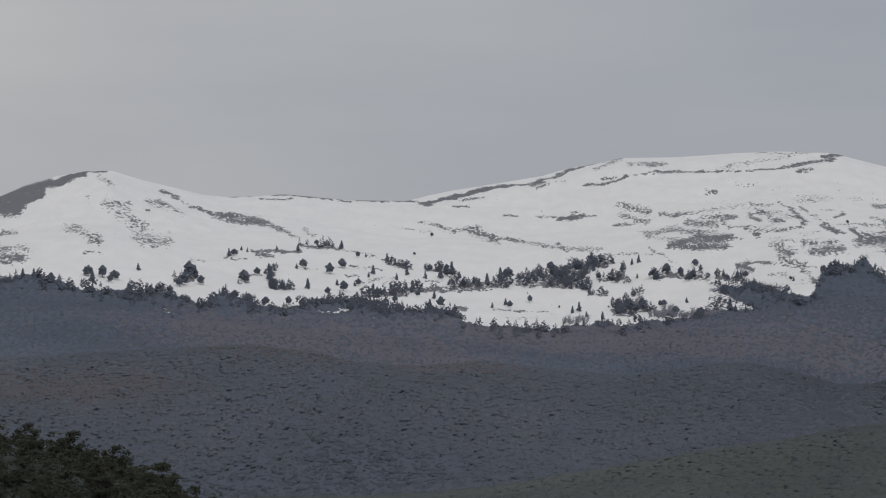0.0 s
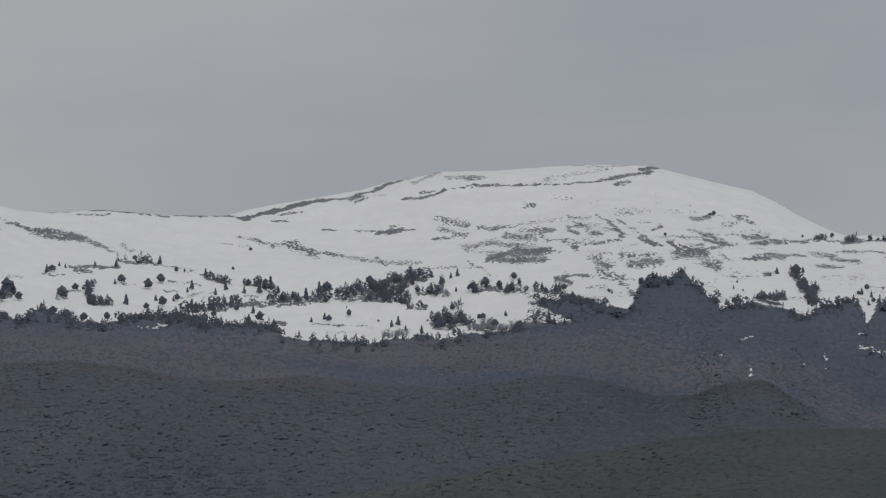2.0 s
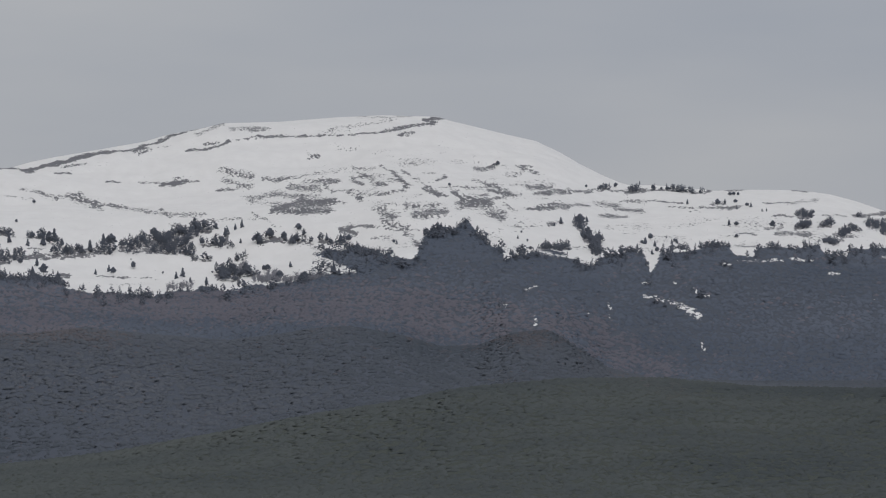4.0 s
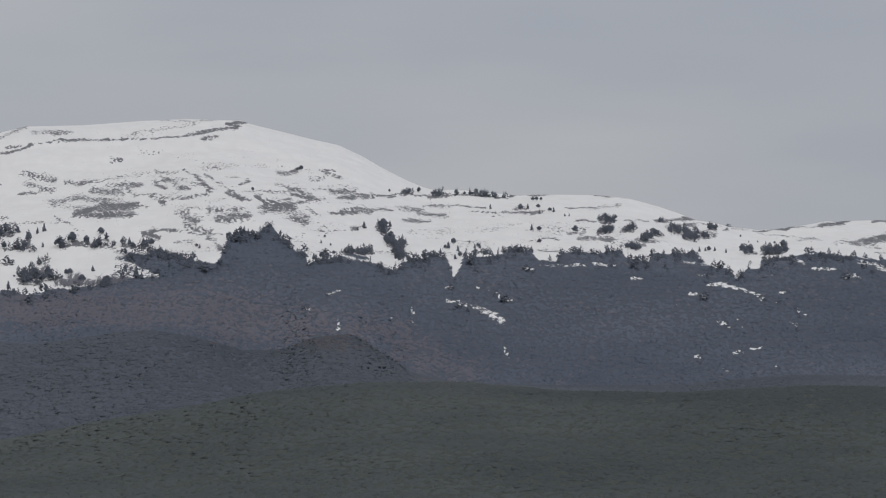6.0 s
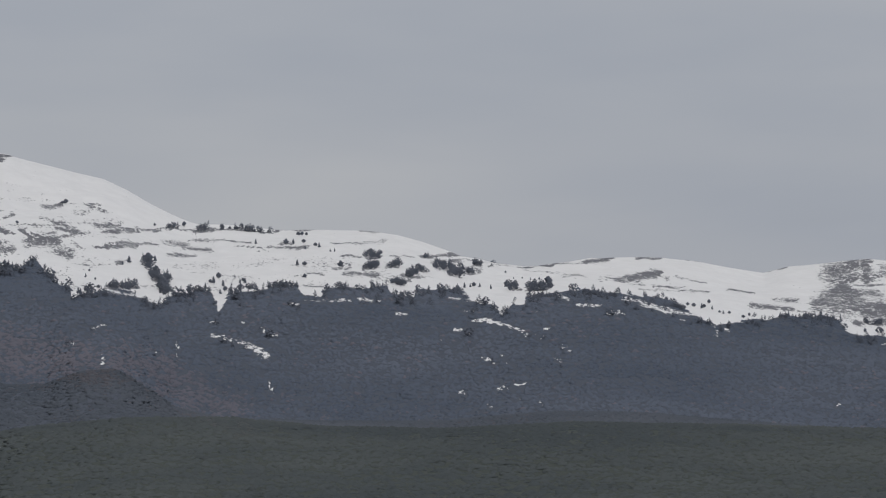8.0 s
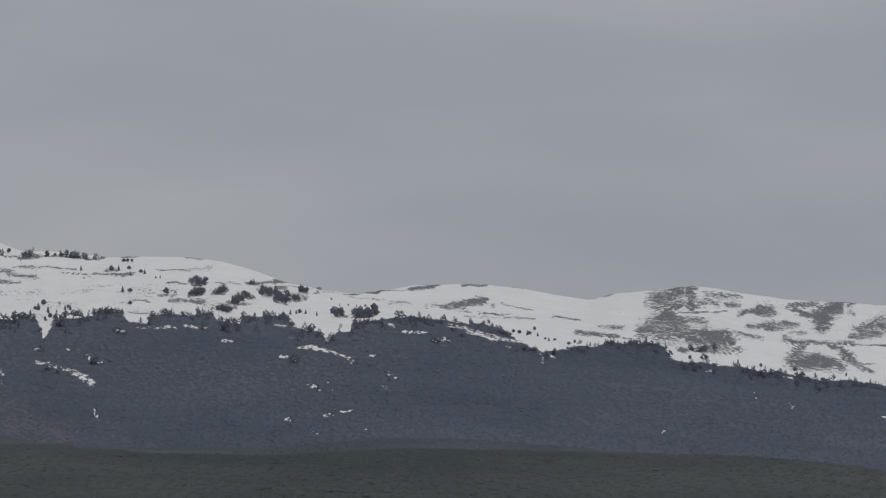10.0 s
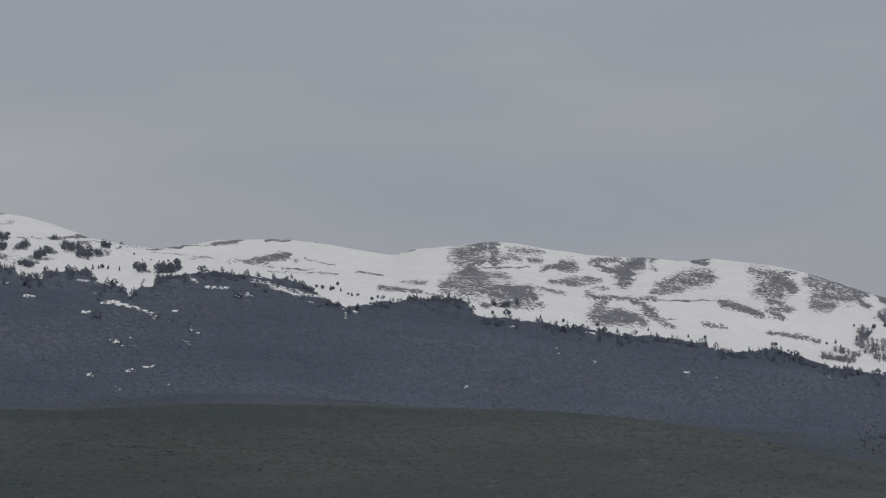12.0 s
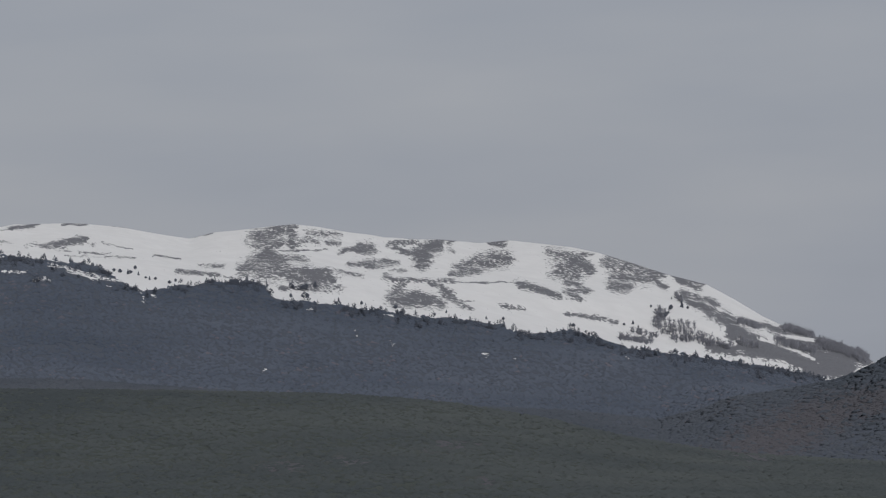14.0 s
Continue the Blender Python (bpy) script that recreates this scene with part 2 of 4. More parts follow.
MIDDLE = [
    (-6.0, 1.34), (-4.86, 1.38), (-2.56, 1.46), (-1.72, 1.35), (-1.11, 1.21), (-0.26, 1.18), (0.51, 1.255), (1.27, 1.19),
    (2.43, 1.12), (3.57, 1.26), (4.1, 1.27), (4.72, 1.12), (5.33, 0.91), (5.87, 0.9), (6.33, 1.07), (6.79, 1.115),
    (7.1, 0.94), (7.55, 0.63), (8.16, 0.5), (9.7, 0.44), (11.23, 0.4), (12.77, 0.52), (13.9, 0.5), (16.07, 0.29),
    (18.36, 0.05), (20.66, -0.15), (21.9, -0.3), (22.5, -0.15), (22.96, 0.03), (23.73, 0.15), (24.11, 0.22), (24.5, 0.31),
    (24.8, 0.44), (25.02, 0.54), (26.0, 0.9),
]
FRONT = [
    (-3.71, -0.65), (-0.64, -0.5), (0.89, -0.34), (2.42, -0.11), (3.57, 0.08), (4.72, 0.25), (5.6, 0.42), (6.96, 0.53),
    (8.3, 0.52), (8.93, 0.455), (9.7, 0.37), (11.23, 0.32), (13.02, 0.38), (15.3, 0.3), (17.6, 0.14), (19.13, -0.02),
    (20.28, -0.2), (21.42, -0.45), (22.94, -0.7), (24.98, -0.9),
]
KNOLL = [(-9.0, 0.62), (-7.0, 0.29), (-5.99, 0.02), (-5.54, -0.06), (-5.16, -0.17), (-4.78, -0.27), (-4.24, -0.4), (-3.86, -0.55), (-3.4, -0.9), (-2.6, -1.4), (0.0, -1.5), (25.0, -1.5)]
CREST_FAR = [(-6.5, 3600), (-3.3, 3680), (-1.0, 3880), (1.5, 4120), (4.0, 4200), (6.5, 4150), (9.5, 3820), (11.8, 3840), (13.5, 4100), (15.5, 4080), (17.0, 3950), (20.0, 3850), (25.0, 3300)]
LOWER = [(a, np.mean([np.interp(a + d, *zip(*TREELINE)) for d in np.linspace(-1.0, 1.0, 21)])) for a in np.arange(-8.0, 27.5, 0.25)]

TABLE = np.random.RandomState(7).rand(256, 256)


def value_noise(x, y):
    xi, yi = np.floor(x).astype(int), np.floor(y).astype(int)
    fx, fy = x - xi, y - yi
    fx, fy = fx * fx * (3 - 2 * fx), fy * fy * (3 - 2 * fy)
    c = lambda i, j: TABLE[(xi + i) % 256, (yi + j) % 256]
    return (c(0, 0) * (1 - fx) + c(1, 0) * fx) * (1 - fy) + (c(0, 1) * (1 - fx) + c(1, 1) * fx) * fy - 0.5


def fractal(x, y, octaves=4):
    return sum(value_noise(x * 2 ** k + 17.3 * k, y * 2 ** k + 5.1 * k) / 1.8 ** k for k in range(octaves))


def curve(points, az):
    xs, ys = zip(*points)
    return np.interp(az, xs, ys)


def smooth(a, b, x):
    f = np.clip((x - a) / (b - a), 0, 1)
    return f * f * (3 - 2 * f)


def height(az, r):
    """Height of the ground at a bearing (degrees) and a distance (metres) from the camera's foot."""
    az, r = np.broadcast_arrays(np.asarray(az, float), np.asarray(r, float))
    away = smooth(18.5, 60, np.abs(az - 9.5))
    tame = lambda e, low: e * (1 - away) + low * away
    sky, wood = tame(curve(SKYLINE, az), 1.3), tame(curve(LOWER, az), 0.8)
    mid, front, knoll = tame(curve(MIDDLE, az), 0.3), tame(curve(FRONT, az), -0.2), tame(curve(KNOLL, az), -0.6)
    crest = curve(CREST_FAR, az)
    o = r * 0
    stations = [
        (o, o - 0.03), (o + 90, o - 1.6), (o + 765, np.minimum(knoll, -1.3) - 0.15), (o + 850, knoll), (o + 1000, np.minimum(knoll - 0.1, -1.5)),
        (o + 1380, np.minimum(front - 0.5, -1.4)), (o + 1900, front), (o + 2080, np.minimum(front, mid) - 0.25), (o + 2300, mid),
        (o + 2430, np.minimum(mid, wood - 0.45) - 0.15), (o + 2950, wood - 0.08), (2950 + 0.45 * (crest - 2950), wood + 0.52 * (sky - wood)),
        (crest, sky), (crest + 260, sky - 0.55), (o + 4960, sky - 1.6),
    ]
    z = np.full(r.shape, 0.0)
    for k, ((r0, e0), (r1, e1)) in enumerate(zip(stations, stations[1:])):
        z0, z1 = EYE + r0 * np.tan(np.radians(e0)), EYE + r1 * np.tan(np.radians(e1))
        if k == 0:
            z0 = z0 - EYE
        f = np.clip((r - r0) / (r1 - r0), 0, 1)
        f = 0.45 * f + 0.55 * f * f * (3 - 2 * f)
        z = np.where((r >= r0) & (r <= r1), z0 + (z1 - z0) * f, z)
    z = np.where(r > 4960, EYE + 4960 * np.tan(np.radians(sky - 1.6)), z)
    x, y = r * np.sin(np.radians(az)), r * np.cos(np.radians(az))
    calm = smooth(0, 130, np.abs(r - crest)) * smooth(150, 700, r)
    z = z + calm * (7.0 * fractal(x / 190, y / 190) * smooth(2300, 2900, r) + np.where(r > 2850, 3.0 * fractal(x / 60 + 40, y / 60, 3), 5.0 * fractal(x / 120 + 40, y / 120, 1)))
    return z


def rise(az, r, z):
    return np.degrees(np.arctan2(z - EYE, r))


def patches(rows, az, el, soft=0.35, warp=0.0):
    """How deep a place lies in the ellipses of rows (bearing, height, half width, half height, tilt, weight)."""
    total = np.zeros(np.shape(az))
    az, el = az + warp * fractal(az * 5, el * 11, 3), el + 0.45 * warp * fractal(az * 5 + 31, el * 11 + 7, 3)
    for a0, e0, w, h, tilt, *weight in rows:
        c, s = math.cos(radians(tilt)), math.sin(radians(tilt))
        dx, dy = az - a0, e0 - el
        u, v = (dx * c + dy * s) / w, (dy * c - dx * s) / h
        d = np.sqrt(u * u + v * v)
        total = np.maximum(total, (weight[0] if weight else 1.0) * (1 - smooth(1 - soft, 1 + soft, d)))
    return total


def strokes(rows, az, el, warp=0.05, soft=0.5):
    """How deep a place lies in the strokes of rows (bearing and height of both ends, half width, weight)."""
    shape = np.shape(az)
    az, el = np.ravel(az), np.ravel(el)
    az, el = az + warp * fractal(az * 11, el * 23, 3), el + 0.4 * warp * fractal(az * 11 + 31, el * 23 + 7, 3)
    order = np.argsort(az)
    line, total = az[order], np.zeros(len(az))
    for a0, e0, a1, e1, half, *weight in rows:
        half = max(half, 0.013)
        i, j = np.searchsorted(line, (min(a0, a1) - 2 * half, max(a0, a1) + 2 * half))
        at = order[i:j]
        x, y, dx, dy = az[at] - a0, el[at] - e0, a1 - a0, e1 - e0
        f = np.clip((x * dx + y * dy) / max(dx * dx + dy * dy, 1e-9), 0, 1)
        d = np.hypot(x - f * dx, y - f * dy) / half
        total[at] = np.maximum(total[at], (weight[0] if weight else 1.0) * (1 - smooth(1 - soft, 1 + soft, d)))
    return total.reshape(shape)


# bare heath on the snowfields, groves above the tree line, clearings with snow below it, drifts, thickets
# strokes over the face of the range: bearing and height of both ends, half width, and how bare or snowy it is
BARE_A = [
    (-6.01, 2.615, -5.82, 2.577, 0.031, 0.8), (-6.01, 2.676, -5.7, 2.677, 0.069, 0.78), (-6.01, 2.79, -5.66, 2.792, 0.061, 0.68),
    (-6.01, 2.997, -5.78, 3.005, 0.038, 0.7), (-6.01, 3.31, -5.78, 3.342, 0.092, 1.3), (-6.01, 3.462, -5.71, 3.518, 0.092, 1.3),
    (-5.71, 3.419, -5.44, 3.558, 0.061, 1.3), (-5.71, 3.556, -5.33, 3.673, 0.061, 1.3), (-5.59, 2.754, -5.57, 2.754, 0.023, 0.7),
    (-5.36, 3.658, -4.87, 3.821, 0.038, 1.3), (-5.25, 3.666, -4.94, 3.782, 0.031, 1.2), (-5.13, 3.062, -4.94, 3.025, 0.061, 0.6),
    (-5.06, 3.101, -4.9, 3.086, 0.031, 0.65), (-4.87, 3.829, -4.56, 3.846, 0.009, 1), (-4.86, 2.742, -4.67, 2.743, 0.023, 0.6),
    (-4.83, 2.987, -4.67, 2.873, 0.069, 0.78),
]
BARE_B = [
    (-4.83, 3.446, -4.79, 3.523, 0.031, 0.6), (-4.79, 2.911, -4.64, 2.965, 0.046, 0.7), (-4.64, 3.776, -4.49, 3.639, 0.046, 0.55),
    (-4.56, 3.409, -4.29, 3.372, 0.077, 0.58), (-4.45, 3.295, -4.33, 3.219, 0.092, 0.58), (-4.29, 3.219, -4.06, 3.067, 0.092, 0.6),
    (-4.14, 2.952, -3.76, 2.876, 0.092, 0.6), (-4.06, 3.32, -4.01, 3.312, 0.015, 0.9), (-3.99, 3.412, -3.8, 3.374, 0.061, 0.62),
    (-3.98, 2.822, -3.95, 2.822, 0.031, 0.7), (-3.87, 3.451, -3.72, 3.375, 0.038, 0.6), (-3.83, 3.581, -3.58, 3.475, 0.023, 0.9),
    (-3.79, 2.876, -3.72, 2.991, 0.046, 0.5), (-3.68, 3.352, -3.53, 3.276, 0.031, 0.7), (-3.6, 3.49, -3.49, 3.398, 0.015, 0.8),
    (-3.45, 2.647, -3.22, 2.633, 0.015, 0.6),
]
BARE_C = [
    (-3.41, 3.36, -3.14, 3.277, 0.023, 0.9), (-3.11, 3.262, -2.49, 3.171, 0.054, 0.9), (-2.99, 2.671, -2.64, 2.649, 0.015, 0.8),
    (-2.95, 2.687, -2.84, 2.726, 0.023, 0.8), (-2.95, 3.186, -2.41, 3.126, 0.038, 0.85), (-2.91, 3.508, -2.18, 3.54, 0.011, 1),
    (-2.72, 2.434, -2.49, 2.435, 0.011, 0.8), (-2.61, 2.772, -1.95, 2.758, 0.019, 0.95), (-2.53, 2.726, -2.34, 2.704, 0.038, 0.9),
    (-2.49, 3.471, -2.03, 3.479, 0.015, 0.7), (-2.41, 3.149, -2.18, 3.072, 0.031, 0.8), (-2.26, 3.072, -1.99, 2.973, 0.031, 0.75),
    (-2.18, 3.54, -1.72, 3.495, 0.011, 1), (-1.91, 3.073, -1.76, 2.958, 0.038, 0.6), (-1.88, 2.535, -1.64, 2.513, 0.011, 0.7),
    (-1.72, 2.804, -1.41, 2.805, 0.023, 0.6),
]
BARE_D = [
    (-1.72, 3.495, -1.26, 3.45, 0.008, 0.8), (-1.41, 2.805, -0.95, 2.69, 0.015, 0.6), (-1.34, 2.436, -1.11, 2.421, 0.011, 0.7),
    (-1.26, 2.575, -0.8, 2.514, 0.011, 0.8), (-1.18, 3.458, -0.72, 3.466, 0.023, 1), (-1.11, 2.344, -0.65, 2.421, 0.015, 0.6),
    (-1.03, 2.728, -0.72, 2.652, 0.011, 0.7), (-0.8, 2.191, -0.18, 2.214, 0.015, 0.9), (-0.8, 2.345, 0.28, 2.36, 0.011, 0.6),
    (-0.72, 3.466, -0.18, 3.412, 0.009, 0.9), (-0.57, 3.09, -0.18, 3.021, 0.023, 0.55), (-0.34, 3.167, -0.11, 3.128, 0.023, 0.6),
    (-0.22, 3.412, 0.12, 3.512, 0.023, 1.1), (-0.18, 2.214, 0.43, 2.245, 0.015, 0.9), (-0.18, 3.136, 0.12, 3.051, 0.031, 0.65),
    (0.05, 3.482, 0.51, 3.604, 0.031, 1.1),
]
BARE_E = [
    (0.12, 1.999, 0.32, 1.976, 0.023, 0.9), (0.12, 3.036, 0.47, 3.09, 0.038, 0.72), (0.12, 3.382, 0.32, 3.374, 0.023, 1),
    (0.24, 3.459, 0.58, 3.497, 0.023, 0.85), (0.35, 3.051, 0.74, 2.921, 0.061, 0.75), (0.43, 2.23, 0.66, 2.245, 0.015, 0.9),
    (0.51, 3.604, 0.93, 3.665, 0.023, 1.1), (0.66, 1.976, 1.12, 1.953, 0.015, 0.9), (0.66, 2.959, 1.12, 2.897, 0.031, 0.7),
    (0.81, 1.845, 1.35, 1.883, 0.011, 0.5), (0.84, 3.251, 1.01, 3.251, 0.015, 1), (0.93, 3.665, 1.28, 3.688, 0.015, 1),
    (0.93, 3.788, 1.35, 3.834, 0.011, 0.8), (1.12, 2.882, 1.74, 2.789, 0.031, 0.62), (1.2, 1.96, 1.58, 1.914, 0.009, 0.7),
    (1.2, 3.665, 1.47, 3.757, 0.023, 1),
]
BARE_F = [
    (1.28, 3.227, 1.55, 3.227, 0.008, 0.8), (1.28, 3.634, 1.43, 3.68, 0.023, 0.8), (1.43, 3.742, 1.74, 3.864, 0.023, 1),
    (1.55, 3.711, 1.7, 3.71, 0.011, 0.7), (1.58, 2.866, 1.66, 2.766, 0.031, 0.8), (1.58, 3.204, 1.89, 3.234, 0.031, 0.95),
    (1.66, 2.805, 2.12, 2.788, 0.038, 0.6), (1.74, 2.651, 1.89, 2.612, 0.046, 0.7), (1.74, 3.265, 1.82, 3.296, 0.023, 0.8),
    (1.74, 3.864, 2.05, 3.971, 0.019, 0.95), (1.89, 3.234, 2.08, 3.241, 0.008, 0.8), (1.97, 3.664, 2.28, 3.686, 0.019, 1.1),
    (2.05, 3.878, 2.43, 4.031, 0.031, 0.6), (2.08, 2.689, 2.43, 2.726, 0.023, 0.6), (2.12, 3.993, 2.43, 4.046, 0.015, 0.9),
    (2.16, 3.74, 2.32, 3.77, 0.023, 0.8),
]
BARE_G = [
    (2.28, 3.686, 2.52, 3.793, 0.019, 1.1), (2.35, 3.126, 2.51, 3.133, 0.023, 0.8), (2.39, 3.379, 2.81, 3.301, 0.061, 0.62),
    (2.43, 2.726, 2.81, 2.726, 0.031, 0.6), (2.43, 3.264, 2.77, 3.148, 0.061, 0.6), (2.51, 3.954, 3.05, 3.937, 0.038, 0.62),
    (2.58, 3.148, 2.81, 3.186, 0.023, 0.6), (2.58, 3.816, 3.2, 3.837, 0.011, 0.8), (2.74, 2.994, 3.2, 3.07, 0.046, 0.65),
    (2.81, 2.802, 3.12, 2.633, 0.015, 0.9), (2.81, 2.956, 3.2, 2.916, 0.031, 0.6), (2.89, 3.853, 3.31, 3.851, 0.023, 0.9),
    (2.97, 3.262, 3.2, 3.246, 0.031, 0.8), (3.08, 2.84, 3.5, 2.954, 0.054, 0.95), (3.2, 3.031, 3.73, 3.03, 0.038, 0.7),
    (3.2, 3.261, 3.5, 3.299, 0.031, 0.6),
]
BARE_H = [
    (3.2, 3.837, 4.04, 3.848, 0.009, 1), (3.27, 2.816, 3.85, 2.83, 0.046, 0.95), (3.31, 3.146, 3.73, 3.122, 0.054, 0.72),
    (3.43, 2.916, 3.89, 2.937, 0.069, 0.95), (3.54, 2.417, 3.81, 2.225, 0.031, 0.8), (3.54, 3.222, 3.96, 3.22, 0.046, 0.7),
    (3.58, 3.299, 3.96, 3.374, 0.038, 0.55), (3.6, 3.567, 3.72, 3.566, 0.031, 0.75), (3.74, 3.873, 4.73, 4.059, 0.046, 0.42),
    (3.81, 2.225, 4.3, 1.994, 0.015, 0.8), (3.81, 3.183, 3.89, 3.067, 0.023, 0.8), (3.89, 2.953, 4.08, 2.914, 0.023, 0.7),
    (3.89, 3.949, 4.73, 4.021, 0.015, 0.6), (3.96, 3.09, 4.27, 3.104, 0.011, 0.8), (4, 2.584, 4.19, 2.607, 0.023, 1),
    (4.04, 2.569, 4.19, 2.507, 0.038, 0.9),
]
BARE_I = [
    (4.04, 3.848, 4.65, 3.883, 0.011, 1), (4.12, 3.067, 4.31, 2.951, 0.031, 0.85), (4.15, 3.258, 4.31, 3.181, 0.031, 0.85),
    (4.19, 2.607, 4.53, 2.59, 0.011, 1), (4.19, 3.066, 4.5, 3.027, 0.023, 0.6), (4.19, 3.411, 4.42, 3.372, 0.023, 0.6),
    (4.27, 3.319, 4.42, 3.257, 0.046, 0.7), (4.27, 4.085, 5.04, 4.095, 0.009, 0.6), (4.42, 3.219, 4.61, 3.164, 0.038, 0.85),
    (4.46, 3.042, 4.88, 3.086, 0.031, 0.75), (4.53, 2.583, 4.88, 2.528, 0.015, 0.7), (4.54, 2.797, 4.73, 2.72, 0.069, 0.75),
    (4.54, 3.425, 4.8, 3.293, 0.019, 0.85), (4.57, 2.682, 4.88, 2.566, 0.061, 0.75), (4.58, 3.892, 5.04, 3.973, 0.023, 0.9),
    (4.73, 3.317, 4.92, 3.14, 0.027, 0.95),
]
BARE_J = [
    (4.81, 3.37, 5.11, 3.192, 0.019, 0.8), (4.81, 3.852, 5, 3.866, 0.031, 0.8), (4.88, 2.528, 5.07, 2.336, 0.038, 0.75),
    (4.88, 2.872, 5.34, 2.87, 0.061, 0.6), (4.88, 2.987, 5.11, 3.024, 0.031, 0.5), (5.03, 2.757, 5.41, 2.793, 0.077, 0.75),
    (5.04, 3.973, 5.27, 4.002, 0.031, 0.9), (5.15, 3.116, 5.34, 3.023, 0.031, 0.9), (5.15, 3.33, 5.34, 3.314, 0.015, 0.6),
    (5.15, 4.034, 5.5, 4.062, 0.023, 1), (5.26, 3.062, 5.45, 3.007, 0.015, 0.9), (5.3, 3.214, 5.42, 3.267, 0.023, 0.8),
    (5.34, 3.115, 6.01, 3.111, 0.011, 0.7), (5.5, 4.054, 5.65, 4.015, 0.015, 0.8), (5.57, 3.022, 5.72, 2.868, 0.054, 0.9),
    (5.64, 2.907, 6.01, 2.905, 0.092, 0.85),
]
BARE_K = [
    (5.8, 3.021, 6.01, 3.004, 0.023, 0.7), (5.8, 3.212, 6.01, 3.157, 0.031, 0.6), (5.83, 3.364, 6.01, 3.363, 0.038, 0.7),
    (6.01, 2.798, 6.2, 2.719, 0.092, 0.75), (6.01, 3.067, 6.35, 3.024, 0.038, 0.85), (6.01, 3.143, 6.28, 3.063, 0.054, 0.7),
    (6.01, 3.143, 6.59, 3.136, 0.008, 0.7), (6.01, 3.373, 6.09, 3.395, 0.031, 0.75), (6.12, 2.966, 6.43, 3.008, 0.031, 0.7),
    (6.2, 2.873, 6.39, 2.793, 0.038, 0.6), (6.21, 3.409, 6.59, 3.382, 0.015, 0.7), (6.35, 2.579, 6.73, 2.574, 0.015, 0.7),
    (6.44, 3.391, 6.7, 3.273, 0.023, 0.75), (6.51, 2.807, 6.74, 2.804, 0.023, 0.9), (6.55, 3.114, 6.89, 3.094, 0.046, 0.75),
    (6.66, 3.02, 7.12, 3.03, 0.031, 0.8),
]
BARE_L = [
    (6.7, 2.828, 7.12, 2.815, 0.038, 0.8), (6.81, 2.596, 6.93, 2.61, 0.031, 0.9), (6.85, 2.864, 7.39, 2.842, 0.023, 0.85),
    (6.89, 3.056, 7.43, 3.026, 0.019, 0.8), (7.43, 3.049, 7.89, 3.02, 0.015, 0.7), (7.47, 2.872, 7.81, 2.836, 0.038, 0.65),
    (7.5, 2.702, 7.89, 2.682, 0.031, 0.8), (7.73, 2.791, 8.12, 2.74, 0.038, 0.7), (7.81, 2.89, 8.12, 2.886, 0.031, 0.6),
    (7.89, 3.004, 8.2, 3.038, 0.023, 0.9), (8.12, 3.024, 8.51, 3.049, 0.008, 0.7), (8.16, 2.893, 8.66, 2.855, 0.011, 0.95),
    (8.43, 2.813, 8.89, 2.775, 0.009, 0.8), (8.77, 2.746, 8.89, 2.729, 0.011, 0.7), (8.89, 2.783, 9.35, 2.768, 0.019, 0.9),
    (8.97, 3.012, 9.58, 3.018, 0.011, 0.9),
]
BARE_M = [
    (9.04, 2.834, 9.24, 2.832, 0.023, 0.8), (9.19, 2.387, 9.38, 2.384, 0.015, 0.7), (9.23, 2.547, 9.42, 2.522, 0.015, 0.7),
    (9.31, 2.769, 9.43, 2.783, 0.023, 0.9), (9.34, 2.446, 9.65, 2.403, 0.015, 0.7), (9.38, 2.253, 9.65, 2.249, 0.015, 0.8),
    (9.74, 2.839, 10.16, 2.818, 0.011, 0.8), (9.77, 2.478, 10, 2.497, 0.023, 0.7), (9.89, 2.66, 10.15, 2.649, 0.015, 0.8),
    (9.96, 2.421, 10.38, 2.392, 0.038, 0.85), (10.12, 2.995, 10.39, 2.983, 0.015, 0.9), (10.16, 2.833, 10.5, 2.85, 0.031, 0.55),
    (10.19, 2.494, 10.35, 2.546, 0.046, 0.9), (10.5, 2.351, 10.8, 2.308, 0.023, 0.6), (10.5, 2.505, 10.65, 2.541, 0.038, 0.8),
    (10.58, 2.657, 10.88, 2.637, 0.015, 0.8),
]
BARE_N = [
    (10.73, 2.386, 10.96, 2.36, 0.038, 0.7), (10.96, 2.636, 11.42, 2.659, 0.023, 0.95), (11.11, 2.557, 11.5, 2.566, 0.038, 0.75),
    (11.19, 2.479, 11.73, 2.447, 0.046, 0.7), (11.35, 2.683, 11.5, 2.658, 0.015, 1), (11.42, 2.659, 11.5, 2.673, 0.031, 1),
    (11.5, 2.412, 11.76, 2.408, 0.023, 0.8), (11.5, 2.604, 12.34, 2.459, 0.008, 0.6), (12.3, 2.46, 12.8, 2.505, 0.011, 1),
    (12.34, 2.429, 13.18, 2.353, 0.008, 0.6), (12.8, 2.513, 13.14, 2.522, 0.008, 0.7), (12.87, 2.343, 13.22, 2.344, 0.015, 0.7),
    (13.18, 2.529, 13.49, 2.562, 0.027, 1), (13.41, 2.303, 13.71, 2.313, 0.031, 0.5), (13.49, 2.562, 13.57, 2.583, 0.015, 1),
    (13.56, 2.269, 14.02, 2.215, 0.011, 0.7),
]
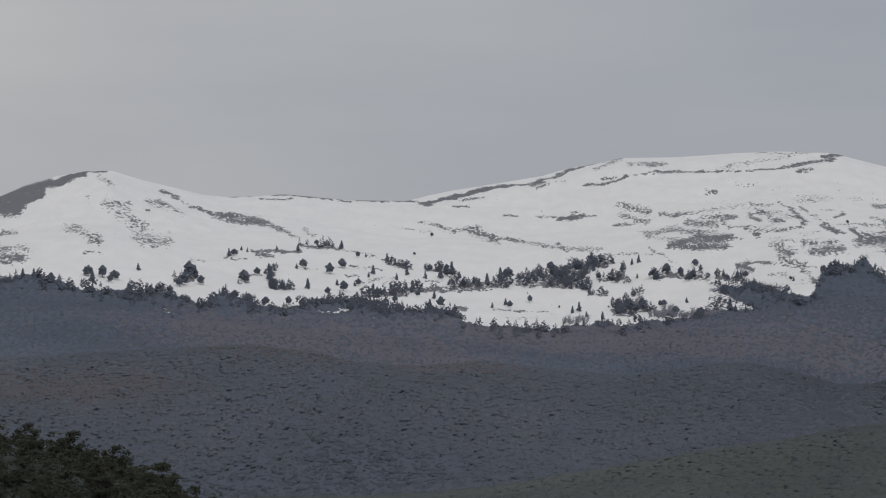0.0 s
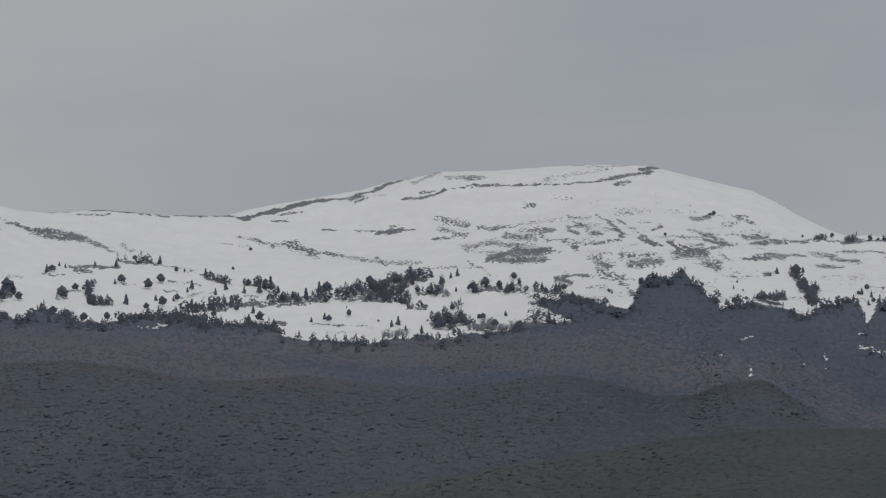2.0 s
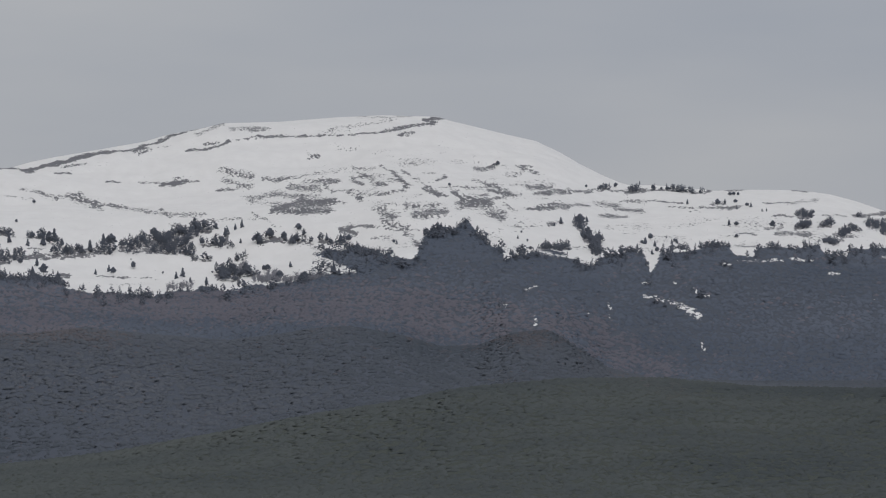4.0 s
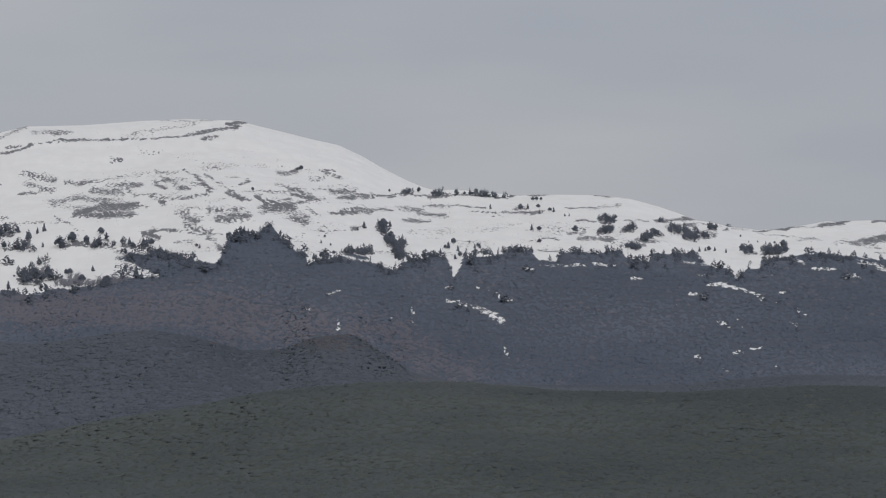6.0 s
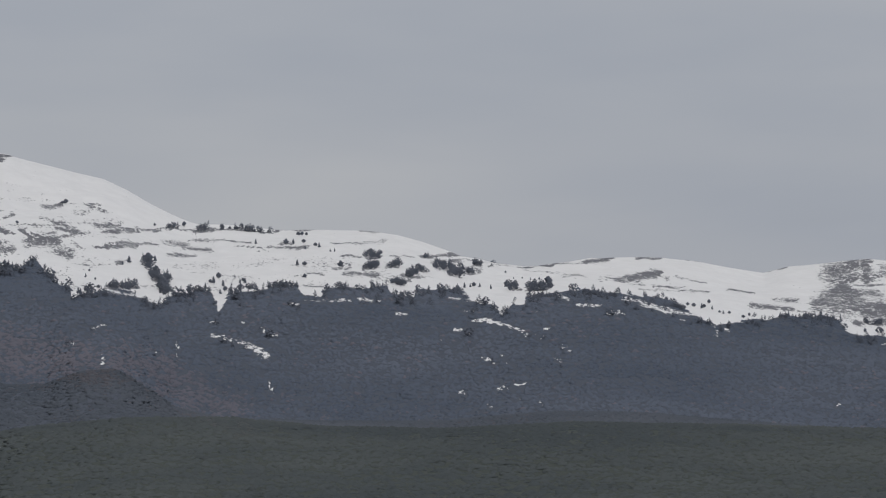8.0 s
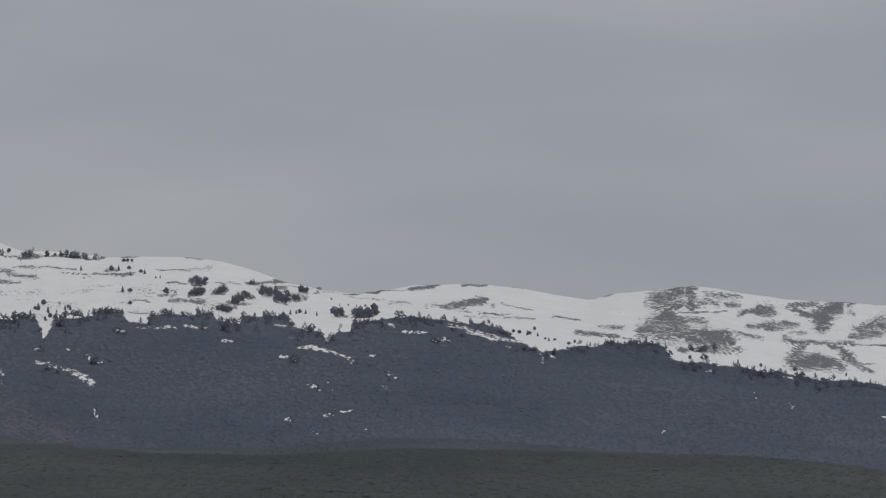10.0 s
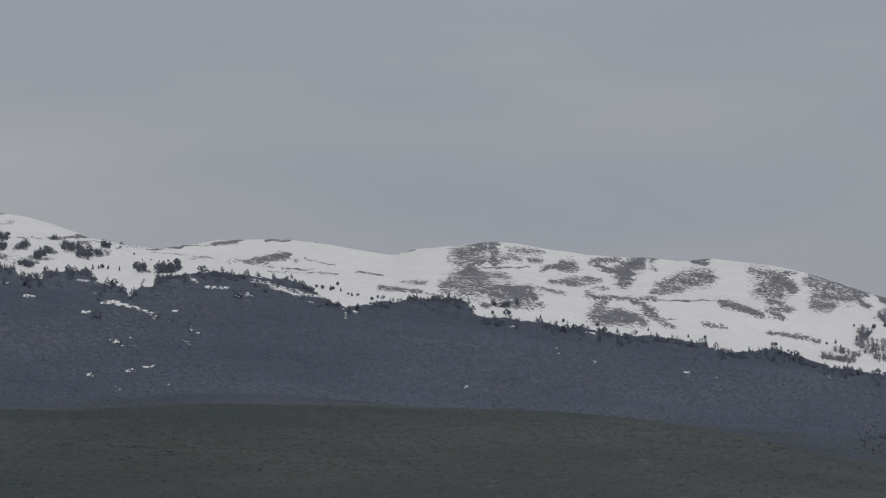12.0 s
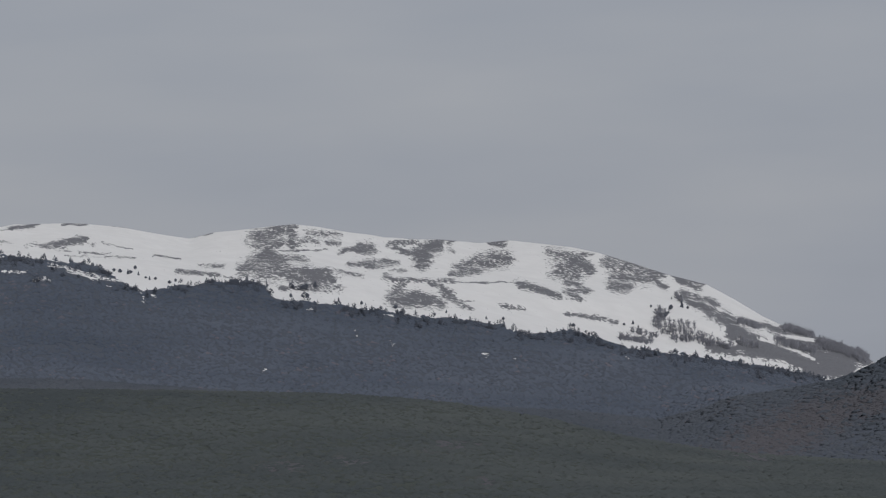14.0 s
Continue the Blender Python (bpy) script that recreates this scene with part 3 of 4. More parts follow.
BARE_O = [
    (13.64, 2.283, 13.87, 2.341, 0.031, 0.8), (13.71, 2.259, 13.94, 2.232, 0.023, 0.6), (13.79, 2.311, 14.17, 2.366, 0.054, 1),
    (13.87, 2.578, 14.63, 2.571, 0.011, 1), (13.94, 2.156, 14.84, 2.109, 0.015, 0.7), (13.98, 2.369, 14.21, 2.38, 0.031, 1),
    (14.09, 2.191, 14.55, 2.167, 0.015, 0.7), (14.25, 2.326, 14.32, 2.286, 0.023, 0.6), (14.4, 2.323, 14.84, 2.223, 0.009, 0.7),
    (14.56, 2.55, 14.84, 2.506, 0.011, 0.9), (15.11, 2.135, 15.49, 2.09, 0.015, 0.86), (15.41, 1.915, 16.02, 1.849, 0.037, 0.81),
    (15.61, 2.371, 15.92, 2.411, 0.015, 0.9), (15.71, 1.87, 16.25, 1.806, 0.011, 0.66), (15.75, 1.985, 16.06, 1.963, 0.037, 0.66),
    (15.95, 1.981, 16.06, 1.963, 0.015, 0.86),
]
BARE_P = [
    (16.37, 1.911, 16.56, 2.046, 0.147, 0.79), (16.49, 2.316, 16.84, 2.462, 0.135, 0.81), (16.53, 2.277, 16.8, 2.287, 0.122, 0.78),
    (16.56, 1.892, 16.9, 1.885, 0.171, 0.8), (16.64, 2.082, 16.79, 2.003, 0.122, 0.86), (16.64, 2.159, 16.87, 2.039, 0.086, 0.9),
    (16.86, 1.656, 17.32, 1.662, 0.049, 0.9), (16.87, 2.078, 17.17, 2.033, 0.061, 0.76), (16.87, 2.162, 17.48, 2.157, 0.011, 0.86),
    (16.9, 1.885, 17.48, 1.889, 0.049, 0.91), (16.95, 2.268, 17.18, 2.302, 0.073, 0.66), (16.95, 2.498, 17.07, 2.496, 0.037, 0.86),
    (16.98, 1.807, 17.32, 1.723, 0.098, 0.86), (16.99, 2.421, 17.02, 2.228, 0.073, 0.9), (17.17, 1.864, 17.51, 1.757, 0.11, 0.95),
    (17.18, 2.34, 17.33, 2.276, 0.061, 0.66),
]
BARE_Q = [
    (17.22, 2.401, 17.64, 2.369, 0.061, 0.66), (17.32, 1.646, 17.63, 1.64, 0.073, 0.76), (17.49, 2.257, 17.64, 2.239, 0.049, 0.76),
    (17.59, 1.886, 17.94, 1.787, 0.037, 0.66), (17.64, 2.116, 17.95, 2.209, 0.037, 0.9), (17.79, 1.959, 18.33, 1.994, 0.049, 0.81),
    (17.91, 2.172, 18.06, 2.169, 0.098, 0.9), (18.02, 1.924, 18.4, 1.962, 0.049, 0.76), (18.06, 2.13, 18.17, 2.089, 0.037, 0.76),
    (18.25, 1.796, 18.4, 1.724, 0.049, 0.95), (18.29, 2.218, 18.72, 2.247, 0.049, 0.81), (18.32, 1.871, 18.55, 1.851, 0.037, 0.66),
    (18.35, 1.471, 18.43, 1.608, 0.11, 0.9), (18.36, 1.74, 19.17, 1.7, 0.037, 0.76), (18.41, 2.161, 18.64, 2.08, 0.049, 0.9),
    (18.43, 1.47, 18.85, 1.445, 0.122, 0.94),
]
BARE_R = [
    (18.66, 1.541, 19.01, 1.403, 0.086, 0.91), (18.71, 2.078, 18.98, 2.211, 0.122, 0.95), (18.75, 1.962, 18.83, 2.076, 0.122, 0.95),
    (18.86, 1.691, 19.05, 1.61, 0.049, 0.91), (18.87, 2.267, 19.22, 2.252, 0.015, 1), (19.01, 1.611, 19.16, 1.492, 0.061, 0.86),
    (19.01, 1.688, 19.93, 1.668, 0.015, 0.76), (19.08, 1.494, 19.39, 1.334, 0.061, 0.76), (19.14, 2.223, 19.17, 2.107, 0.037, 0.66),
    (19.17, 1.799, 19.55, 1.83, 0.061, 0.81), (19.28, 1.874, 19.56, 1.983, 0.11, 0.78), (19.39, 1.426, 19.47, 1.424, 0.015, 0.76),
    (19.48, 2.231, 19.95, 2.228, 0.015, 1), (19.52, 1.946, 19.86, 1.992, 0.135, 0.8), (19.71, 2.018, 19.94, 1.975, 0.086, 0.9),
    (19.71, 2.21, 19.87, 2.176, 0.049, 0.9),
]
BARE_S = [
    (19.81, 1.363, 20.12, 1.295, 0.037, 0.66), (20.05, 1.65, 20.24, 1.584, 0.061, 0.95), (20.24, 1.599, 20.51, 1.501, 0.061, 0.91),
    (20.43, 1.503, 20.62, 1.46, 0.049, 0.86), (20.56, 2.038, 20.78, 1.956, 0.122, 0.78), (20.63, 1.806, 20.86, 1.801, 0.147, 0.8),
    (20.69, 1.229, 21.15, 1.165, 0.037, 0.9), (20.7, 1.535, 21.01, 1.529, 0.049, 0.86), (20.7, 1.651, 20.93, 1.607, 0.049, 0.86),
    (20.77, 1.495, 20.89, 1.416, 0.061, 0.76), (20.82, 1.955, 21.01, 1.836, 0.11, 0.95), (20.94, 2.029, 21.09, 2.01, 0.037, 0.86),
    (21.07, 1.182, 21.38, 1.098, 0.037, 0.86), (21.28, 1.906, 21.78, 1.78, 0.11, 0.8), (21.31, 1.598, 21.54, 1.57, 0.086, 0.84),
    (21.32, 1.982, 21.7, 1.858, 0.015, 0.9),
]
BARE_T = [
    (21.36, 1.751, 21.85, 1.686, 0.122, 0.8), (21.7, 1.858, 22.08, 1.734, 0.019, 0.9), (21.86, 1.793, 22.08, 1.696, 0.037, 0.9),
    (21.93, 1.623, 22.08, 1.543, 0.049, 0.86), (22.2, 1.693, 22.58, 1.585, 0.037, 1), (22.24, 1.654, 22.54, 1.517, 0.049, 0.9),
    (22.31, 1.461, 22.46, 1.304, 0.073, 0.86), (22.46, 1.381, 22.68, 1.222, 0.098, 0.9), (22.6, 0.749, 22.98, 0.664, 0.073, 1.2),
    (22.61, 1.377, 22.76, 1.297, 0.049, 0.86), (22.65, 1.223, 22.99, 1.024, 0.098, 0.95), (22.84, 1.142, 22.99, 0.985, 0.098, 0.9),
    (22.95, 0.948, 23.21, 0.789, 0.135, 1.2), (23.06, 0.754, 23.51, 0.629, 0.11, 1.3), (23.36, 0.709, 23.97, 0.466, 0.098, 1.3),
    (23.37, 1.015, 23.67, 0.893, 0.061, 0.91),
]
BARE_U = [
    (23.37, 1.183, 23.45, 1.143, 0.015, 0.86), (23.63, 0.971, 24.09, 0.845, 0.049, 1.2), (23.74, 0.777, 24.12, 0.714, 0.098, 1.2),
    (23.96, 0.389, 24.5, 0.377, 0.098, 1.4), (24.04, 0.579, 24.5, 0.431, 0.122, 1.4), (24.13, 0.768, 24.5, 0.683, 0.098, 1.4),
    (24.35, 0.648, 24.73, 0.525, 0.098, 1.4),
]
GROVE_A = [
    (-3.64, 2.363, -3.41, 2.379, 0.038), (-2.76, 2.327, -2.64, 2.342, 0.023), (-2.37, 2.343, -2.3, 2.496, 0.031), (-2.35, 2.266, -2.03, 2.251, 0.023),
    (-1.95, 2.835, -1.48, 2.812, 0.023), (-1.11, 2.152, -0.49, 2.176, 0.023), (-0.72, 2.59, -0.45, 2.544, 0.031), (-0.65, 2.237, 0.12, 2.26, 0.038),
    (-0.25, 2.514, 0.05, 2.498, 0.023), (0.05, 2.437, 0.16, 2.406, 0.023), (0.12, 2.283, 0.89, 2.314, 0.046), (1.03, 2.344, 1.35, 2.367, 0.054),
    (1.12, 2.321, 1.66, 2.305, 0.046), (1.31, 2.383, 1.85, 2.42, 0.107), (1.55, 2.513, 1.89, 2.535, 0.054), (1.66, 2.321, 1.97, 2.282, 0.061),
    (1.81, 2.42, 2.01, 2.574, 0.077), (1.97, 2.205, 2.2, 2.167, 0.023), (1.97, 2.574, 2.24, 2.589, 0.046),
]
GROVE_B = [
    (2.01, 2.305, 1.97, 2.205, 0.031), (2.12, 2.366, 2.43, 2.396, 0.038), (2.35, 1.959, 2.66, 2.074, 0.069), (2.43, 2.512, 2.5, 2.343, 0.031),
    (2.54, 1.921, 2.73, 2.035, 0.046), (2.58, 2.166, 2.73, 2.227, 0.023), (2.66, 1.974, 2.89, 1.943, 0.031), (2.89, 2.396, 3.08, 2.464, 0.046),
    (3.12, 2.441, 3.5, 2.402, 0.046), (3.39, 2.586, 3.46, 2.571, 0.015), (3.5, 2.494, 3.58, 2.402, 0.031), (3.73, 2.401, 4.04, 2.385, 0.038),
    (6.69, 2.268, 7.11, 2.247, 0.023), (7.21, 2.606, 7.35, 2.397, 0.046), (7.33, 2.397, 7.5, 2.318, 0.069), (7.42, 2.266, 7.5, 2.203, 0.054),
    (7.51, 3.063, 7.65, 3.061, 0.011), (7.93, 3.019, 8.05, 3.025, 0.011), (8.24, 3.038, 8.55, 3.018, 0.015),
]
GROVE_C = [
    (8.58, 3.01, 8.97, 2.974, 0.009), (10.21, 2.632, 10.39, 2.653, 0.031), (10.23, 2.478, 10.34, 2.507, 0.031), (10.58, 2.504, 10.67, 2.518, 0.023),
    (10.61, 2.288, 10.72, 2.248, 0.023), (10.8, 2.37, 10.88, 2.422, 0.031), (10.92, 2.445, 11.04, 2.435, 0.023), (11, 2.62, 11.05, 2.627, 0.015),
    (11.15, 2.51, 11.38, 2.483, 0.031), (11.38, 2.399, 11.49, 2.358, 0.038), (11.5, 2.474, 11.65, 2.425, 0.023), (11.65, 2.517, 11.77, 2.5, 0.015),
    (11.88, 2.49, 11.97, 2.489, 0.015), (12.14, 2.194, 12.3, 2.169, 0.031), (12.41, 2.167, 12.72, 2.2, 0.038), (16.86, 1.656, 17.32, 1.631, 0.023),
    (21.96, 1.124, 22.07, 1.198, 0.031),
]
CLEAR_A = [
    (-5.88, 1.126, -5.62, 1.103, 0.019, 1), (-4.38, 0.975, -4.21, 0.96, 0.031, 1), (-3.79, 1.972, -3.64, 1.919, 0.023, 0.9),
    (-3.74, 0.961, -3.71, 0.923, 0.015, 1), (-3.62, 2.164, -3.41, 2.164, 0.015, 1), (-3.41, 2.126, -3.24, 2.126, 0.038, 1),
    (-3.19, 0.823, -3.11, 0.824, 0.015, 1), (-2.53, 2.089, -2.18, 2.067, 0.011, 1), (-1.72, 1.945, -1.41, 1.937, 0.023, 0.8),
    (-1.41, 1.976, -1.26, 1.96, 0.023, 1), (-0.99, 1.884, -0.94, 1.868, 0.015, 1), (-0.72, 2.114, -0.34, 2.114, 0.015, 1),
    (-0.65, 2.153, -0.11, 2.176, 0.023, 1), (-0.34, 1.999, -0.26, 1.961, 0.023, 1), (0.35, 1.884, 0.58, 1.869, 0.023, 1),
    (2.73, 1.989, 2.89, 1.943, 0.023, 1),
]
CLEAR_B = [
    (2.93, 1.997, 3.65, 1.98, 0.038, 1), (3.04, 2.111, 3.81, 2.11, 0.107, 1), (3.16, 2.226, 3.46, 2.341, 0.046, 1),
    (3.19, 2.264, 3.5, 2.302, 0.069, 1), (3.42, 2.072, 4.11, 2.002, 0.046, 1), (3.42, 2.264, 3.77, 2.148, 0.061, 1),
    (3.69, 2.125, 4.04, 2.033, 0.061, 1), (3.73, 1.995, 4.19, 1.994, 0.031, 1), (4.61, 2.169, 4.66, 2.138, 0.015, 1),
    (6.18, 1.515, 6.26, 1.498, 0.019, 1), (6.49, 1.702, 6.61, 1.754, 0.023, 1), (6.57, 1.732, 6.67, 1.761, 0.023, 1),
    (6.62, 1.332, 6.64, 1.217, 0.031, 1), (6.69, 2.222, 6.96, 2.157, 0.031, 0.85), (7, 2.172, 7.38, 2.074, 0.023, 1),
    (7.33, 1.376, 7.36, 1.376, 0.015, 1),
]
CLEAR_C = [
    (7.63, 1.51, 7.65, 1.433, 0.031, 1), (7.64, 1.357, 7.65, 1.28, 0.023, 1), (8.1, 1.603, 8.29, 1.585, 0.031, 1), (8.11, 1.78, 8.2, 1.779, 0.015, 1),
    (8.19, 2.002, 8.25, 1.97, 0.023, 1), (8.29, 1.555, 8.6, 1.466, 0.027, 1), (8.5, 1.79, 8.57, 1.743, 0.023, 1),
    (8.53, 0.614, 8.56, 0.614, 0.011, 1), (8.6, 1.458, 8.79, 1.409, 0.046, 1), (8.69, 1.726, 8.83, 1.67, 0.019, 1),
    (8.71, 1.364, 8.88, 1.331, 0.038, 1), (8.8, 1.279, 8.87, 1.27, 0.015, 1), (8.83, 1.654, 9.01, 1.583, 0.015, 1),
    (8.88, 0.955, 8.92, 0.801, 0.031, 0.9), (9.18, 2.01, 9.3, 2.001, 0.023, 1), (9.34, 2.054, 10.03, 2.051, 0.023, 0.85),
]
CLEAR_D = [
    (10.11, 2.066, 10.41, 2.046, 0.031, 0.85), (10.63, 1.866, 10.76, 1.856, 0.023, 1), (11.21, 1.534, 11.21, 1.457, 0.015, 1),
    (11.34, 2.069, 11.64, 2.026, 0.023, 0.8), (11.41, 1.631, 11.64, 1.604, 0.031, 1), (11.47, 0.817, 11.51, 0.785, 0.019, 1),
    (11.49, 1.898, 11.68, 1.887, 0.019, 1), (11.68, 1.757, 11.91, 1.776, 0.031, 1), (11.82, 1.256, 11.93, 1.178, 0.031, 0.9),
    (11.85, 0.604, 11.92, 0.565, 0.023, 1), (11.87, 1.754, 12.25, 1.648, 0.031, 1), (12.01, 0.839, 12.12, 0.853, 0.019, 1),
    (12.05, 1.291, 12.13, 1.213, 0.023, 0.9), (12.22, 0.867, 12.35, 0.88, 0.023, 1), (12.27, 0.713, 12.35, 0.65, 0.015, 0.9),
    (12.29, 1.632, 12.44, 1.553, 0.031, 1),
]
CLEAR_E = [
    (12.48, 1.552, 12.71, 1.472, 0.023, 0.9), (12.5, 1.882, 12.56, 1.873, 0.015, 1), (12.58, 0.631, 12.61, 0.592, 0.019, 1),
    (12.63, 1.642, 12.69, 1.633, 0.015, 1), (12.78, 1.241, 12.85, 1.179, 0.031, 0.85), (12.83, 2.098, 12.96, 2.027, 0.031, 1),
    (12.86, 1.408, 12.97, 1.315, 0.031, 0.85), (13.06, 1.949, 13.4, 1.943, 0.019, 1), (13.5, 1.821, 13.73, 1.824, 0.015, 1),
    (13.51, 1.872, 13.67, 1.862, 0.019, 1), (13.68, 2.038, 13.94, 1.987, 0.031, 1), (13.94, 1.957, 14.32, 1.866, 0.038, 1),
    (14.24, 1.86, 14.83, 1.788, 0.031, 1), (14.45, 1.726, 14.53, 1.725, 0.011, 1), (14.94, 1.633, 15, 1.478, 0.031, 0.9),
    (15.06, 1.6, 15.13, 1.575, 0.023, 0.9),
]
CLEAR_F = [
    (16.46, 0.628, 16.47, 0.628, 0.011, 1), (16.59, 0.549, 16.61, 0.548, 0.011, 1), (16.82, 1.595, 16.9, 1.594, 0.015, 1),
    (16.94, 1.593, 17.24, 1.594, 0.019, 1), (17.2, 1.357, 17.26, 1.371, 0.023, 1), (17.83, 1.06, 17.86, 1.005, 0.023, 1),
    (18.23, 1.266, 18.35, 1.241, 0.015, 1), (18.29, 0.912, 18.34, 0.857, 0.023, 1), (18.38, 0.856, 18.53, 0.815, 0.011, 1),
    (19.57, 0.716, 19.64, 0.676, 0.023, 0.9), (19.95, 0.646, 20.03, 0.614, 0.015, 0.9), (21.5, 0.62, 21.56, 0.588, 0.015, 1),
    (23.33, 0.824, 23.74, 0.677, 0.015, 1), (23.74, 0.677, 24.06, 0.532, 0.015, 1),
]
WHITE_A = [
    (22.3, 1.269, 22.38, 1.244, 0.023), (22.75, 0.837, 22.85, 0.988, 0.023), (22.98, 0.74, 23.03, 0.831, 0.011), (23.29, 0.841, 23.7, 0.701, 0.015),
    (23.63, 0.848, 24.05, 0.793, 0.023), (23.67, 0.717, 24.06, 0.532, 0.015),
]
THICKET_A = [
    (-3.1, 1.996, -2.8, 1.997, 0.023), (-1.8, 1.86, -1.41, 1.868, 0.023), (1.66, 1.791, 1.97, 1.806, 0.023), (2.81, 1.866, 3.96, 1.887, 0.023),
    (3.04, 1.912, 3.12, 1.943, 0.038), (21.45, 0.866, 21.83, 0.797, 0.023), (21.61, 0.947, 21.91, 0.864, 0.023), (21.93, 1.024, 21.99, 1.192, 0.054),
    (22.07, 0.968, 22.37, 0.961, 0.077), (22.19, 1.425, 22.27, 1.347, 0.023), (22.22, 0.888, 22.64, 0.809, 0.069), (22.67, 0.801, 22.9, 0.719, 0.038),
    (23.06, 0.769, 23.28, 0.71, 0.038), (23.08, 1.044, 23.29, 0.978, 0.031), (23.52, 0.782, 24.05, 0.617, 0.038), (23.67, 0.939, 24.05, 0.839, 0.023),
    (24.12, 0.73, 24.73, 0.517, 0.046),
]
# single pines: bearing and height of the foot, and how tall
PINES_A = [
    (-5.7, 2.364, 0.153), (-5.55, 2.364, 0.153), (-5.32, 2.312, 0.153), (-4.86, 2.489, 0.061), (-4.82, 2.413, 0.153), (-4.76, 2.352, 0.153),
    (-4.62, 2.398, 0.168), (-4.52, 2.338, 0.115), (-4.46, 2.376, 0.153), (-4.14, 2.5, 0.107), (-3.71, 2.187, 0.122), (-3.58, 2.279, 0.138),
    (-3.52, 2.294, 0.168), (-3.45, 2.402, 0.214), (-3.37, 2.402, 0.184), (-3.29, 2.31, 0.138), (-2.99, 2.15, 0.138), (-2.91, 2.695, 0.107),
    (-2.84, 2.703, 0.107), (-2.83, 2.127, 0.122), (-2.74, 2.772, 0.069), (-2.7, 2.342, 0.168), (-2.66, 2.749, 0.061), (-2.64, 2.097, 0.107),
    (-2.53, 2.435, 0.122), (-2.41, 2.036, 0.122), (-2.37, 2.496, 0.115), (-2.35, 2.366, 0.199), (-2.34, 2.266, 0.153), (-2.26, 2.78, 0.069),
    (-2.18, 2.266, 0.122), (-2.1, 2.036, 0.122),
]
PINES_B = [
    (-1.99, 2.528, 0.084), (-1.97, 2.766, 0.107), (-1.9, 2.543, 0.122), (-1.84, 2.251, 0.153), (-1.72, 2.85, 0.069), (-1.61, 2.835, 0.077),
    (-1.57, 2.175, 0.107), (-1.54, 2.451, 0.153), (-1.44, 2.298, 0.092), (-1.38, 2.79, 0.13), (-1.37, 2.536, 0.138), (-1.35, 2.221, 0.153),
    (-1.26, 1.96, 0.122), (-1.2, 2.283, 0.077), (-1.16, 2.682, 0.077), (-1.15, 2.298, 0.107), (-1.11, 1.999, 0.138), (-1.05, 2.682, 0.061),
    (-1.01, 2.406, 0.077), (-0.95, 2.191, 0.138), (-0.95, 2.452, 0.138), (-0.76, 2.621, 0.122), (-0.65, 2.076, 0.107), (-0.65, 2.575, 0.107),
    (-0.63, 2.368, 0.099), (-0.49, 2.437, 0.122), (-0.42, 2.191, 0.061), (-0.39, 2.713, 0.046), (-0.34, 2.153, 0.092), (-0.24, 2.391, 0.107),
    (-0.18, 1.961, 0.153), (-0.18, 2.498, 0.092),
]
PINES_C = [
    (-0.15, 2.967, 0.054), (-0.12, 2.114, 0.122), (-0.07, 2.483, 0.092), (-0.03, 1.999, 0.153), (-0.03, 2.391, 0.153), (0.05, 2.514, 0.092),
    (0.12, 2.445, 0.184), (0.16, 1.945, 0.107), (0.22, 2.391, 0.115), (0.28, 2.306, 0.107), (0.42, 2.329, 0.092), (0.49, 2.329, 0.077),
    (0.6, 2.299, 0.168), (0.67, 1.991, 0.084), (0.78, 2.406, 0.153), (0.85, 2.03, 0.107), (0.88, 2.375, 0.168), (0.91, 1.999, 0.107),
    (1.15, 2.183, 0.031), (1.18, 2.068, 0.099), (1.31, 2.421, 0.092), (1.47, 2.498, 0.122), (1.58, 1.991, 0.038), (1.66, 2.482, 0.107),
    (1.76, 1.922, 0.107), (1.85, 1.944, 0.138), (1.95, 1.868, 0.092), (2.04, 2.574, 0.107), (2.12, 2.382, 0.107), (2.17, 1.829, 0.122),
    (2.31, 2.589, 0.092), (2.39, 2.381, 0.122),
]
PINES_D = [
    (2.43, 1.882, 0.153), (2.43, 2.496, 0.107), (2.57, 2.573, 0.092), (2.64, 2.388, 0.077), (2.66, 2.603, 0.107), (2.7, 1.997, 0.138),
    (2.87, 2.419, 0.122), (2.95, 2.012, 0.084), (3, 2.019, 0.092), (3.04, 2.457, 0.138), (3.16, 1.881, 0.138), (3.23, 2.433, 0.122),
    (3.31, 2.057, 0.092), (3.39, 2.402, 0.107), (3.43, 2.563, 0.107), (3.5, 1.881, 0.122), (3.5, 2.494, 0.092), (3.62, 2.103, 0.046),
    (3.75, 2.087, 0.054), (3.81, 2.416, 0.107), (3.9, 1.956, 0.168), (3.97, 1.941, 0.107), (4, 2.4, 0.122), (4.11, 1.94, 0.092), (4.11, 2.4, 0.107),
    (4.72, 2.367, 0.061), (4.76, 2.352, 0.061), (5.18, 2.328, 0.061), (5.49, 3.129, 0.054), (6.1, 3.395, 0.046), (6.15, 3.395, 0.069),
    (6.31, 2.181, 0.092),
]
